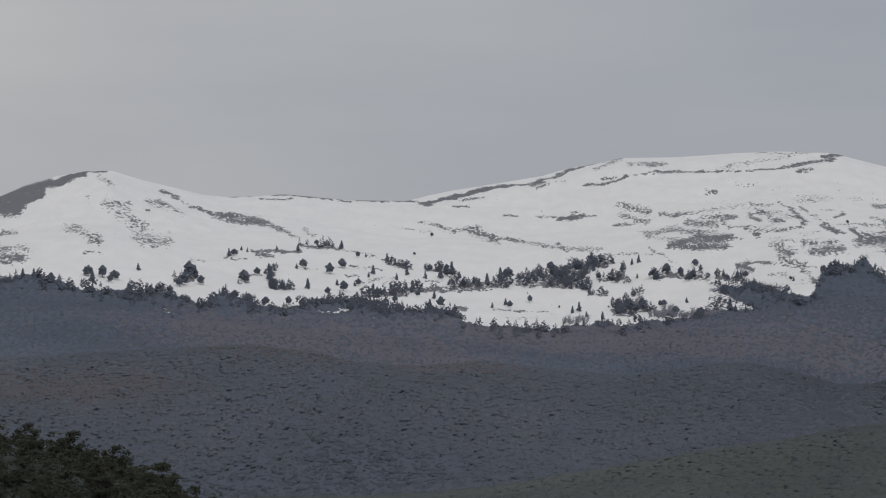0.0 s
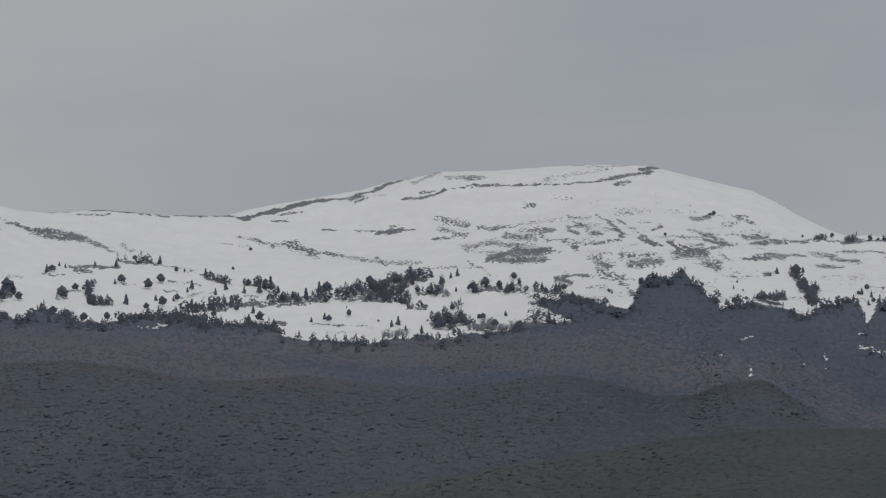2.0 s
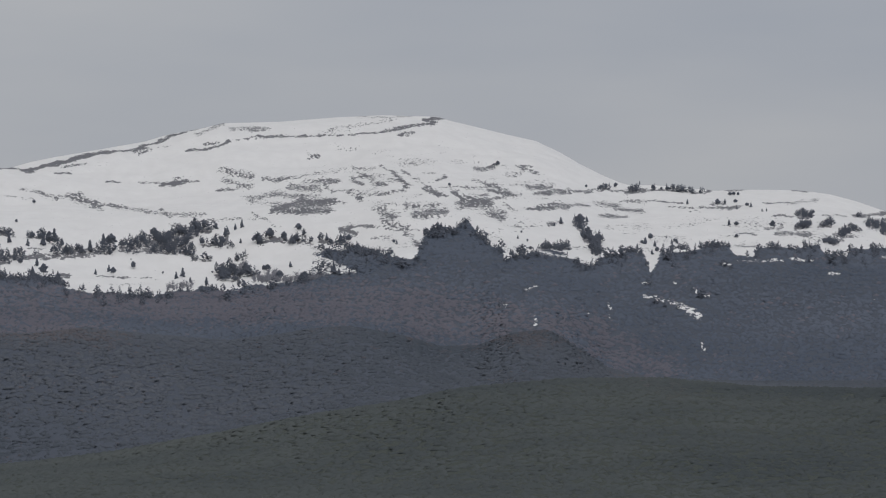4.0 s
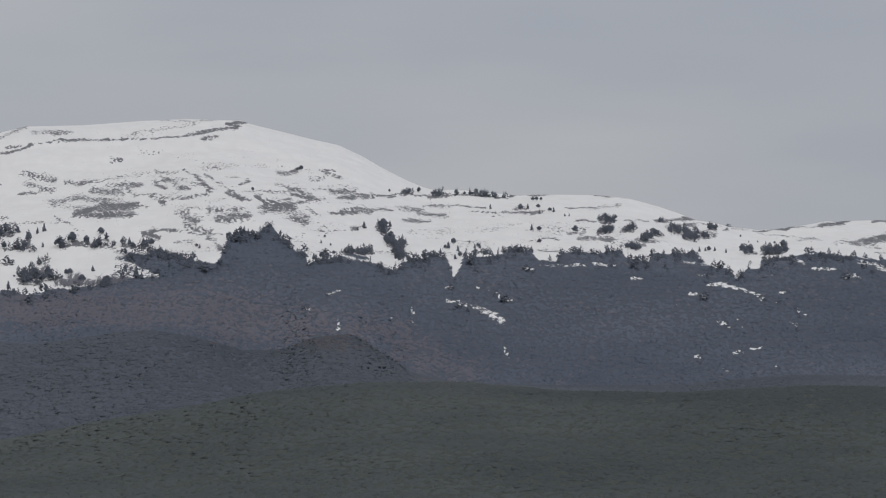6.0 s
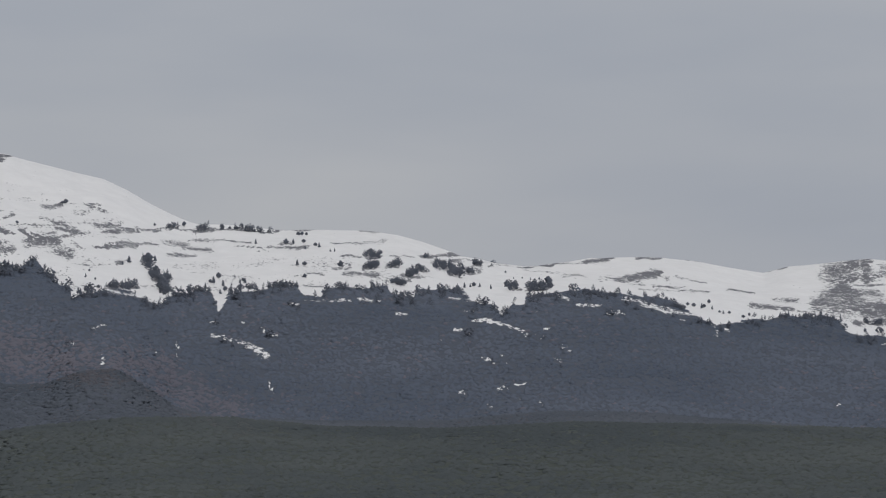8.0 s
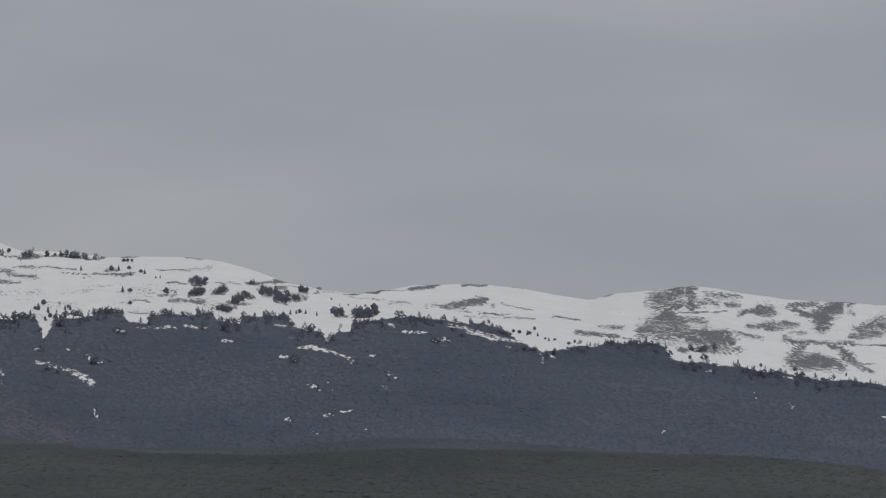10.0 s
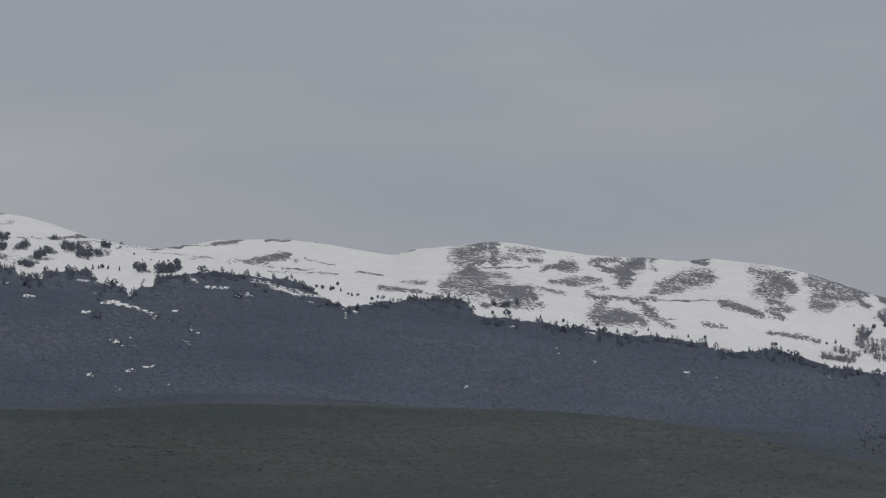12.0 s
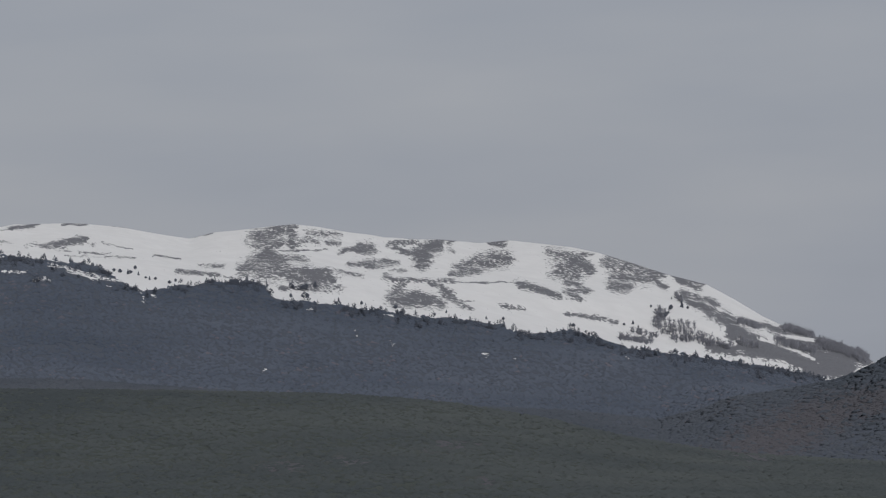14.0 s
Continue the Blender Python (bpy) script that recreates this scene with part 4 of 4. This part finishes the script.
PINES_E = [
    (6.34, 2.142, 0.107), (6.41, 2.402, 0.054), (6.46, 2.478, 0.038), (6.5, 2.209, 0.077), (6.54, 2.362, 0.038), (6.58, 2.246, 0.061),
    (6.91, 2.564, 0.061), (7, 2.594, 0.107), (7.26, 2.59, 0.138), (7.31, 2.398, 0.107), (7.35, 2.605, 0.092), (7.35, 3.081, 0.046),
    (7.42, 2.319, 0.122), (7.48, 2.273, 0.122), (7.55, 3.063, 0.061), (7.62, 3.062, 0.054), (7.75, 3.075, 0.069), (8.03, 2.234, 0.077),
    (8.1, 2.302, 0.061), (8.14, 2.302, 0.099), (8.21, 2.362, 0.099), (8.23, 2.155, 0.077), (8.26, 3.038, 0.069), (8.27, 2.262, 0.092),
    (8.3, 2.192, 0.077), (8.37, 3.028, 0.054), (8.43, 2.375, 0.038), (8.47, 3.027, 0.054), (8.5, 2.297, 0.069), (8.54, 2.312, 0.061),
    (8.57, 2.296, 0.077), (8.58, 3.01, 0.046),
]
PINES_F = [
    (8.7, 3.001, 0.038), (8.72, 2.831, 0.069), (8.89, 2.983, 0.038), (9.13, 2.81, 0.092), (9.23, 2.824, 0.077), (9.28, 2.531, 0.084),
    (9.3, 2.938, 0.061), (9.35, 2.937, 0.061), (9.37, 2.837, 0.061), (9.38, 2.361, 0.061), (9.38, 2.53, 0.069), (9.39, 2.752, 0.061),
    (9.41, 2.936, 0.054), (9.53, 2.789, 0.061), (9.58, 2.773, 0.069), (9.73, 2.717, 0.046), (9.79, 2.716, 0.046), (9.87, 2.492, 0.107),
    (10.28, 2.478, 0.107), (10.31, 2.646, 0.077), (10.42, 2.667, 0.061), (10.57, 2.258, 0.092), (10.61, 2.511, 0.092), (10.65, 2.257, 0.092),
    (10.84, 2.361, 0.092), (10.96, 2.436, 0.069), (11, 2.436, 0.077), (11.02, 2.619, 0.061), (11.23, 2.501, 0.077), (11.34, 2.491, 0.077),
    (11.43, 2.359, 0.107), (11.53, 2.442, 0.061),
]
PINES_G = [
    (11.55, 2.204, 0.069), (11.63, 2.21, 0.061), (11.65, 2.41, 0.046), (11.68, 2.21, 0.077), (11.76, 2.208, 0.061), (11.91, 2.183, 0.061),
    (12.11, 2.394, 0.038), (12.18, 2.171, 0.077), (12.22, 2.316, 0.031), (12.26, 2.169, 0.092), (12.34, 2.314, 0.031), (12.45, 2.296, 0.038),
    (12.47, 2.15, 0.092), (12.57, 2.294, 0.046), (12.69, 2.223, 0.138), (14.58, 1.915, 0.061), (14.66, 1.898, 0.069), (14.77, 1.881, 0.077),
    (14.8, 1.888, 0.061), (14.87, 1.94, 0.061), (14.91, 1.863, 0.054), (15.01, 1.815, 0.038), (15.06, 1.799, 0.054), (15.14, 1.797, 0.046),
    (15.33, 1.74, 0.054), (15.41, 1.762, 0.054), (16.97, 1.515, 0.061), (17.01, 1.637, 0.061), (17.13, 1.635, 0.061), (17.2, 1.526, 0.054),
    (17.62, 1.463, 0.054), (17.93, 1.396, 0.061),
]
PINES_H = [
    (18.39, 1.332, 0.061), (19.08, 1.264, 0.054), (19.62, 1.168, 0.054), (19.85, 1.147, 0.061), (20.76, 1.05, 0.054), (20.8, 1.034, 0.061),
    (21.49, 1.042, 0.038), (21.61, 1.055, 0.061), (21.68, 1.015, 0.046), (21.86, 1.279, 0.046), (21.98, 1.223, 0.092), (22.13, 1.235, 0.077),
    (22.14, 1.388, 0.038), (22.27, 1.4, 0.061), (22.28, 1.27, 0.092), (22.36, 1.245, 0.054), (23.31, 0.825, 0.046), (24.79, 0.371, 0.077),
]
BARE = BARE_A + BARE_B + BARE_C + BARE_D + BARE_E + BARE_F + BARE_G + BARE_H + BARE_I + BARE_J + BARE_K + BARE_L + BARE_M + BARE_N + BARE_O + BARE_P + BARE_Q + BARE_R + BARE_S + BARE_T + BARE_U
GROVES = GROVE_A + GROVE_B + GROVE_C
CLEARINGS = CLEAR_A + CLEAR_B + CLEAR_C + CLEAR_D + CLEAR_E + CLEAR_F
DRIFTS = WHITE_A
THICKETS = THICKET_A
PINES = PINES_A + PINES_B + PINES_C + PINES_D + PINES_E + PINES_F + PINES_G + PINES_H
# leafless woods: bearing, height, half width, half height and tilt
LEAFLESS = [
    (-5.08, 0.92, 1.53, 0.23, 0), (-2.33, 1.61, 1.84, 0.268, 5), (-0.65, 1.42, 1.53, 0.214, 10), (2.43, 1.54, 3.06, 0.214, 3),
    (5.34, 1.39, 1.76, 0.306, 8), (7.71, 0.9, 0.99, 0.245, 30), (16.81, -0.76, 0.38, 0.077, 0), (17.73, -0.7, 0.31, 0.046, 0),
    (19.12, -0.54, 0.46, 0.061, 0), (19.57, -1.01, 0.23, 0.061, 0), (23.64, -0.45, 1.15, 0.306, -22), (24.79, -0.05, 0.61, 0.191, -5),
]


def snow_cover(az, el, r):
    wobble = 0.03 * fractal(az * 11, el * 19, 3)
    edge = 3.0 * smooth(-0.03, 0.03, el + wobble - curve(TREELINE, az) + 0.055) * (r > 2800)
    return np.maximum(edge, 1.28 * strokes(CLEARINGS, az, el, 0.05, 0.7) * (r > 2380))


def mesh_object(name, verts, faces, material, parent=None, shade=False):
    """One mesh from arrays of vertices and of equal faces."""
    me = bpy.data.meshes.new(name)
    faces = np.asarray(faces, np.int32)
    n, k = faces.shape
    me.vertices.add(len(verts))
    me.vertices.foreach_set("co", np.asarray(verts, np.float32).ravel())
    me.loops.add(n * k)
    me.loops.foreach_set("vertex_index", faces.ravel())
    me.polygons.add(n)
    me.polygons.foreach_set("loop_start", np.arange(0, n * k, k, dtype=np.int32))
    me.polygons.foreach_set("loop_total", np.full(n, k, np.int32))
    me.polygons.foreach_set("use_smooth", np.full(n, shade, bool))
    me.update(calc_edges=True)
    me.materials.append(material)
    ob = new(name, me)
    ob.parent = parent
    return ob


def build_ground():
    az = np.concatenate([np.arange(-7.5, 26.5, 0.034), np.arange(26.5, 352.5, 3.0)])
    r = np.concatenate([[0.0, 3, 10, 25, 50, 90, 150, 230, 320, 420, 520, 620], np.arange(700, 1380, 40), np.arange(1380, 2300, 20), np.arange(2300, 2800, 10), np.arange(2800, 4300, 6), np.arange(4300, 4380, 20), np.arange(4380, 4970, 50)])
    A, R = np.meshgrid((az + 170.5) % 360 - 170.5, r, indexing="ij")
    Z = height(A, R)
    verts = np.stack([R * np.sin(np.radians(A)), R * np.cos(np.radians(A)), Z], -1).reshape(-1, 3)
    n, k = len(az), len(r)
    i, j = np.meshgrid(np.arange(n), np.arange(k - 1), indexing="ij")
    i2 = (i + 1) % n
    faces = np.stack([i * k + j, i * k + j + 1, i2 * k + j + 1, i2 * k + j], -1).reshape(-1, 4)
    ob = mesh_object("ground", verts, faces, MAT_GROUND, shade=True)
    E = rise(A, R, Z)
    seen = (A > -8) & (A < 27)
    # thinly scattered heath on the wind-blown shoulder under the summit
    thin = 0.45 * smooth(-0.1, 0.5, fractal(A * 2.2 + 9, E * 11, 3)) * smooth(2.6, 4.6, A) * (1 - smooth(10.5, 13.0, A)) * smooth(0.22, 0.5, curve(SKYLINE, A) - E)
    for name, values in (
        ("bare", np.where(seen & (R > 2700), np.maximum(np.maximum(strokes(BARE, A, E, 0.07, 0.95), 0.8 * strokes(GROVES, A, E)), thin) * (1 - strokes(DRIFTS, A, E, 0.02)), 0)),
        ("snow", snow_cover(A, E, R)),
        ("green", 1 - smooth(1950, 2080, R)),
        ("brown", patches(LEAFLESS, A, E, 0.5, 0.2) * (R < 2400)),
    ):
        layer = ob.data.attributes.new(name, "FLOAT", "POINT")
        layer.data.foreach_set("value", values.astype(np.float32).ravel())
    return tagged(ob, "snow-covered mountain range with bare heath patches above dark valleys", "mountain", kind="structure")


build_ground()

# ---- woods ----


def simple_crown(rng):
    """A treetop of a tree one metre high, as verts and triangles."""
    sides, levels = 3, [(0.1, 1.0), (0.68, 0.78)]
    verts = []
    for l, (up, out) in enumerate(levels):
        for s in range(sides):
            t, q = 2 * math.pi * s / sides + rng.uniform(-0.5, 0.5) + l * 0.6, 0.4 * out * rng.uniform(0.55, 1.35)
            verts.append((q * math.cos(t), q * math.sin(t), up + rng.uniform(-0.08, 0.08)))
    verts.append((rng.uniform(-0.1, 0.1), rng.uniform(-0.1, 0.1), 1.0))
    faces = []
    for s in range(sides):
        t = (s + 1) % sides
        faces += [(s, t, sides + t), (s, sides + t, sides + s), (sides + s, sides + t, 2 * sides)]
    return np.array(verts), np.array(faces)


def icosahedron():
    bm = bmesh.new()
    bmesh.ops.create_icosphere(bm, subdivisions=1, radius=1.0)
    verts, faces = np.array([v.co[:] for v in bm.verts]), np.array([[v.index for v in f.verts] for f in bm.faces])
    bm.free()
    return verts, faces


ICO_V, ICO_F = icosahedron()


OCTA_V = np.array([(1, 0, 0), (0, 1, 0), (-1, 0, 0), (0, -1, 0), (0, 0, 1), (0, 0, -1)], float)
OCTA_F = np.array([(0, 1, 4), (1, 2, 4), (2, 3, 4), (3, 0, 4), (1, 0, 5), (2, 1, 5), (3, 2, 5), (0, 3, 5)])


def pine_crown(rng, clumps, broad, shape, clump=(ICO_V, ICO_F)):
    """Needle clumps round the stem of a pine one metre high; shape 0: pointed, 1: round-headed."""
    verts, faces = [], []
    for k in range(clumps):
        f = (k + 0.5) / clumps
        up = (0.1 + 0.86 * f) if shape < 0.5 else (0.24 + 0.7 * f)
        reach = broad * ((1.02 - f) ** 0.8 if shape < 0.5 else max(0.12, math.sin(math.pi * (0.22 + 0.74 * f))))
        turn, q = k * 2.4 + rng.uniform(-0.5, 0.5), reach * rng.uniform(0.35, 1.0)
        fat = (0.05 + 0.33 * reach) * rng.uniform(0.75, 1.2)
        spin = rng.uniform(0, 6.3)
        v = clump[0] @ np.array([(math.cos(spin), math.sin(spin), 0), (-math.sin(spin), math.cos(spin), 0), (0, 0, 1)])
        v = v * rng.uniform(0.6, 1.4, (len(v), 1)) * (fat, fat, fat * rng.uniform(0.5, 0.75))
        faces.append(clump[1] + len(v) * k)
        verts.append(v + (q * math.cos(turn), q * math.sin(turn), up - 0.12 * q))
    return np.concatenate(verts), np.concatenate(faces)


def tufted_crown(rng, tufts, broad):
    """A round-headed crown of many short needle sprays, one metre high."""
    boughs = [(rng.uniform(0, 6.3), rng.uniform(0.35, 0.96)) for _ in range(16)]
    verts, faces = [], []
    for k in range(tufts):
        turn, f = boughs[k % len(boughs)]
        reach = broad * max(0.15, math.sin(math.pi * (0.12 + 0.8 * (f - 0.3) / 0.7))) * rng.uniform(0.75, 1.0)
        at = np.array((reach * math.cos(turn), reach * math.sin(turn), f)) + rng.normal(0, 1, 3) * (0.07, 0.07, 0.035)
        for b in range(4):
            way = rng.normal(0, 1, 3) * (1, 1, 0.7) + (0, 0, 0.35)
            way *= rng.uniform(0.05, 0.085) / np.linalg.norm(way)
            side = np.cross(way, rng.normal(0, 1, 3))
            side *= 0.019 / np.linalg.norm(side)
            faces.append((len(verts), len(verts) + 1, len(verts) + 2))
            verts += [at - side - way * 0.3, at + side - way * 0.3, at + way]
    return np.array(verts), np.array(faces)


def stem(thick=0.02):
    """The bare stem of a tree one metre high."""
    verts = [(thick * w * math.cos(t), thick * w * math.sin(t), z) for z, w in ((-0.06, 1.0), (0.85, 0.35)) for t in (0, 1.57, 3.14, 4.71)]
    return np.array(verts), np.array([f for s in range(4) for f in ((s, (s + 1) % 4, 4 + (s + 1) % 4), (s, 4 + (s + 1) % 4, 4 + s))])


def with_stem(crown):
    v, f = crown
    sv, sf = stem(0.025)
    return np.concatenate([v, sv]), np.concatenate([f, sf + len(v)])


CROWNS = [simple_crown(np.random.RandomState(k)) for k in range(14)]
PINE_FORMS = [with_stem(pine_crown(np.random.RandomState(40 + k), 11 + k % 4, 0.27 + 0.04 * (k % 5), k % 2, (OCTA_V, OCTA_F))) for k in range(12)]


def twiggy(rng):
    """A leafless tree one metre high: a stem and thin rising limbs."""
    verts, faces = [v * 1.0 for v in [stem(0.03)[0]]], [stem()[1]]
    for k in range(18):
        up, turn, far = rng.uniform(0.12, 0.7), rng.uniform(0, 6.3), rng.uniform(0.15, 0.5)
        root, tip = np.array((0, 0, up)), np.array((far * math.cos(turn), far * math.sin(turn), up + rng.uniform(0.08, 0.34)))
        side = np.array((-math.sin(turn), math.cos(turn), 0)) * 0.024
        verts.append(np.array([root - side, root + side, root - (0, 0, 0.06), tip]))
        faces.append(np.array([(0, 1, 3), (1, 2, 3), (2, 0, 3)]) + 8 + 4 * k)
    return np.concatenate(verts), np.concatenate(faces)


TUFTED = [with_stem(tufted_crown(np.random.RandomState(90 + k), 120, 0.36 + 0.03 * k)) for k in range(4)]
TWIGGY = [twiggy(np.random.RandomState(70 + k)) for k in range(8)]


def wood(name, label, where, material, count, size, seed, slim=1.0, sink=0.3, forms=CROWNS):
    """Many trees in one mesh: where gives bearings, distances and how likely a tree stands at a place."""
    rng = np.random.RandomState(seed)
    (a0, a1), (r0, r1), likely = where
    az = rng.uniform(a0, a1, count)
    r = np.sqrt(rng.uniform(r0 * r0, r1 * r1, count))
    z = height(az, r)
    keep = rng.rand(count) < likely(az, r, rise(az, r, z))
    az, r, z = az[keep], r[keep], z[keep]
    tall = (size(az) if callable(size) else size) * np.clip(rng.normal(0.95, 0.24, len(az)), 0.45, 1.6)
    wide = tall * slim * rng.uniform(0.8, 1.25, len(az))
    z = z - tall * (sink(az, r, rise(az, r, z)) if callable(sink) else sink)
    turn, kind = rng.uniform(0, 2 * np.pi, len(az)), rng.randint(0, len(forms), len(az))
    x, y = r * np.sin(np.radians(az)), r * np.cos(np.radians(az))
    verts, faces, base = [], [], 0
    for k, (v, f) in enumerate(forms):
        p = np.flatnonzero(kind == k)
        c, s = np.cos(turn[p])[:, None], np.sin(turn[p])[:, None]
        X = x[p, None] + wide[p, None] * (c * v[:, 0] - s * v[:, 1])
        Y = y[p, None] + wide[p, None] * (s * v[:, 0] + c * v[:, 1])
        verts.append(np.stack([X, Y, z[p, None] + tall[p, None] * v[:, 2]], -1).reshape(-1, 3))
        faces.append((f[None] + base + (np.arange(len(p)) * len(v))[:, None, None]).reshape(-1, 3))
        base += len(p) * len(v)
    return tagged(mesh_object(name, np.concatenate(verts), np.concatenate(faces), material, shade=True), label, "forest", kind="stuff")


def below_line(az, r, el):
    edge = curve(TREELINE, az) - 0.075 + 0.04 * fractal(az * 14, r / 30, 3)
    free = 1 - np.max([strokes(CLEARINGS, az, el + d, 0.04) for d in (0.0, 0.02, 0.04)], axis=0)
    return edge, free


def in_forest(az, r, el):
    """Deep in the forest, where the crowns close up."""
    edge, free = below_line(az, r, el)
    return smooth(-0.02, 0.03, edge - el) * free


def at_edge(az, r, el):
    """Along the upper edge of the forest, round its clearings and in the groves above."""
    edge, free = below_line(az, r, el)
    rim = (0.34 - 0.2 * smooth(0.0, 0.4, az) * (1 - smooth(3.4, 3.8, az))) * (1 - smooth(-0.04, 0.05, el - edge)) * (1 - smooth(0.02, 0.2, edge - el)) * free
    around = 0.05 * smooth(0.05, 0.5, np.max([strokes(CLEARINGS, az, el + d, 0.04) for d in (0.03, 0.07)], axis=0)) * (el < edge)
    grove = 0.8 * strokes(GROVES, az, el) * smooth(-0.6, -0.2, fractal(az * 9 + 3, r / 30, 2))
    return np.maximum(np.maximum(rim, around), grove)


def leafless(az, r, el):
    return np.clip(patches(LEAFLESS, az, el, 0.6, 0.3) + 0.3 * fractal(az * 3, el * 8, 3), 0, 1)


SPAN = (-6.8, 25.8)
wood("conifer_forest", "dense dark conifer forest below the snowfields, tinted blue-grey with haze", (SPAN, (2390, 3250), lambda a, r, e: in_forest(a, r, e) * (1 - 0.92 * leafless(a, r, e))), MAT_HAZY_FAR, 110000, 4.2, 1, 1.85, 0.72)
wood("pine_groves", "dark pines in loose groves at the upper edge of the forest", (SPAN, (2500, 3900), at_edge), MAT_HAZY_PINE, 105000, lambda a: np.interp(a, (5, 14), (6.2, 4.4)), 9, 1.0, 0.02, PINE_FORMS)
wood("leafless_forest", "bare purplish-brown deciduous woods on the lower slopes", (SPAN, (2390, 2960), lambda a, r, e: in_forest(a, r, e) * leafless(a, r, e)), MAT_HAZY_BROWN, 80000, 3.8, 2, 2.1, 0.73)
wood("bare_thicket", "grey leafless thickets on the snowy mountain flank", (SPAN, (2850, 3900), lambda a, r, e: strokes(THICKETS, a, e)), MAT_TWIG, 220000, 4.6, 6, 1.1, 0.05, TWIGGY)
wood("hill_forest", "dark conifer forest on rolling middle hills", (SPAN, (2030, 2330), lambda a, r, e: 1 - 0.88 * leafless(a, r, e)), MAT_HAZY_MID, 54000, 3.2, 3, 2.4, 0.74)
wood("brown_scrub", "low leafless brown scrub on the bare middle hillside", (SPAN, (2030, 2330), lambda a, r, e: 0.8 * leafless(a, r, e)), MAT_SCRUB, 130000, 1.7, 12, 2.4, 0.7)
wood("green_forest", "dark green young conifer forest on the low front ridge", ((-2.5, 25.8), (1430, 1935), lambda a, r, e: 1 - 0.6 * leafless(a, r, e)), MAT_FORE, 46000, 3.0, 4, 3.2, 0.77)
wood("knoll_undergrowth", "dark green young pines crowding the near knoll", ((-7.5, -2.6), (700, 930), lambda a, r, e: 1 + 0 * a), MAT_NEAR, 330, 5.4, 8, 1.7, 0.38, TUFTED)

# ---- single pines ----


def spot(az, el, start=2500.0):
    """The place on the mountain's face that is seen at this bearing and height."""
    r = np.arange(start, 4400, 2.0)
    z = height(np.full(r.shape, az), r)
    k = int(np.argmax(rise(az, r, z) >= el))
    if k == 0:
        k = int(np.argmax(rise(az, r, z)))
    return Vector((r[k] * math.sin(radians(az)), r[k] * math.cos(radians(az)), z[k]))


def part(name, verts, faces, material, parent, label=""):
    return tagged(mesh_object(name, verts, faces, material, parent), label)


def pine(seed, tall, clumps, broad, shape, material, label, group):
    """A pine: tapered stem with short limbs, and a ragged crown of needle clumps."""
    ob = new("pine_tree")
    rng = np.random.RandomState(seed)
    v, f = pine_crown(rng, clumps, broad, shape) if shape < 2 else tufted_crown(rng, clumps, broad)
    sv, sf = stem(0.024)
    limbs, ends = [sv], [sf]
    for k in range(0, min(clumps, 26), 2):
        tip = v[k * 12:k * 12 + 12].mean(0)
        root = np.array((0, 0, max(0.08, tip[2] - 0.08)))
        limbs.append(np.array([root + (0.012, 0, 0), root + (-0.008, 0.01, 0), root + (-0.008, -0.01, 0), tip]))
        ends.append(np.array([(0, 1, 3), (1, 2, 3), (2, 0, 3)]) + 8 + 4 * (k // 2))
    part("trunk", np.concatenate(limbs) * tall, np.concatenate(ends), MAT_BARK, ob)
    part("crown", v * tall, f, material, ob)
    return tagged(ob, label, "tree", group)


rng = random.Random(5)
kinds = [pine(11 + k, tall, n, broad, k % 2, MAT_HAZY_PINE, label, "pines on the mountain") for k, (tall, n, broad, label) in enumerate((
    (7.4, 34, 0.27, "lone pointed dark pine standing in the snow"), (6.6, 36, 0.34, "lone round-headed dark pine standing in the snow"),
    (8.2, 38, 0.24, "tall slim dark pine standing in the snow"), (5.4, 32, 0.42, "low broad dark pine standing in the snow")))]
first = [True] * len(kinds)


def stand(kind_list, used, k, place, size, turn):
    m = Matrix.Translation(place) @ pose(0, 0, 0, 0, 0, turn)
    if used[k]:
        used[k] = False
        kind_list[k].matrix_basis = m
        ob = kind_list[k]
    else:
        ob = copy_thing(kind_list[k], m)
    ob.scale = (size, size, size * rng.uniform(0.9, 1.1))
    return ob


heights = [7.4, 6.6, 8.2, 5.4]
for az, el, tall in PINES:
    k, place = rng.randrange(4), spot(az, el)
    stand(kinds, first, k, place, place.length * radians(tall) / heights[k], rng.uniform(0, 360))

# pines on the near knoll
near = [pine(31 + k, tall, n, broad, 2, MAT_NEAR, "dark green round-headed pine on the near knoll", "pines on the near knoll") for k, (tall, n, broad) in enumerate(((9.0, 420, 0.32), (7.5, 380, 0.38), (10.0, 440, 0.28)))]
fresh = [True] * len(near)
for k in range(110):
    az, r = rng.uniform(-7.4, -3.2), rng.uniform(765, 900)
    ground = float(height(az, r))
    stand(near, fresh, rng.randrange(3), (r * math.sin(radians(az)), r * math.cos(radians(az)), ground - 1.5), rng.uniform(0.55, 0.85), rng.uniform(0, 360))
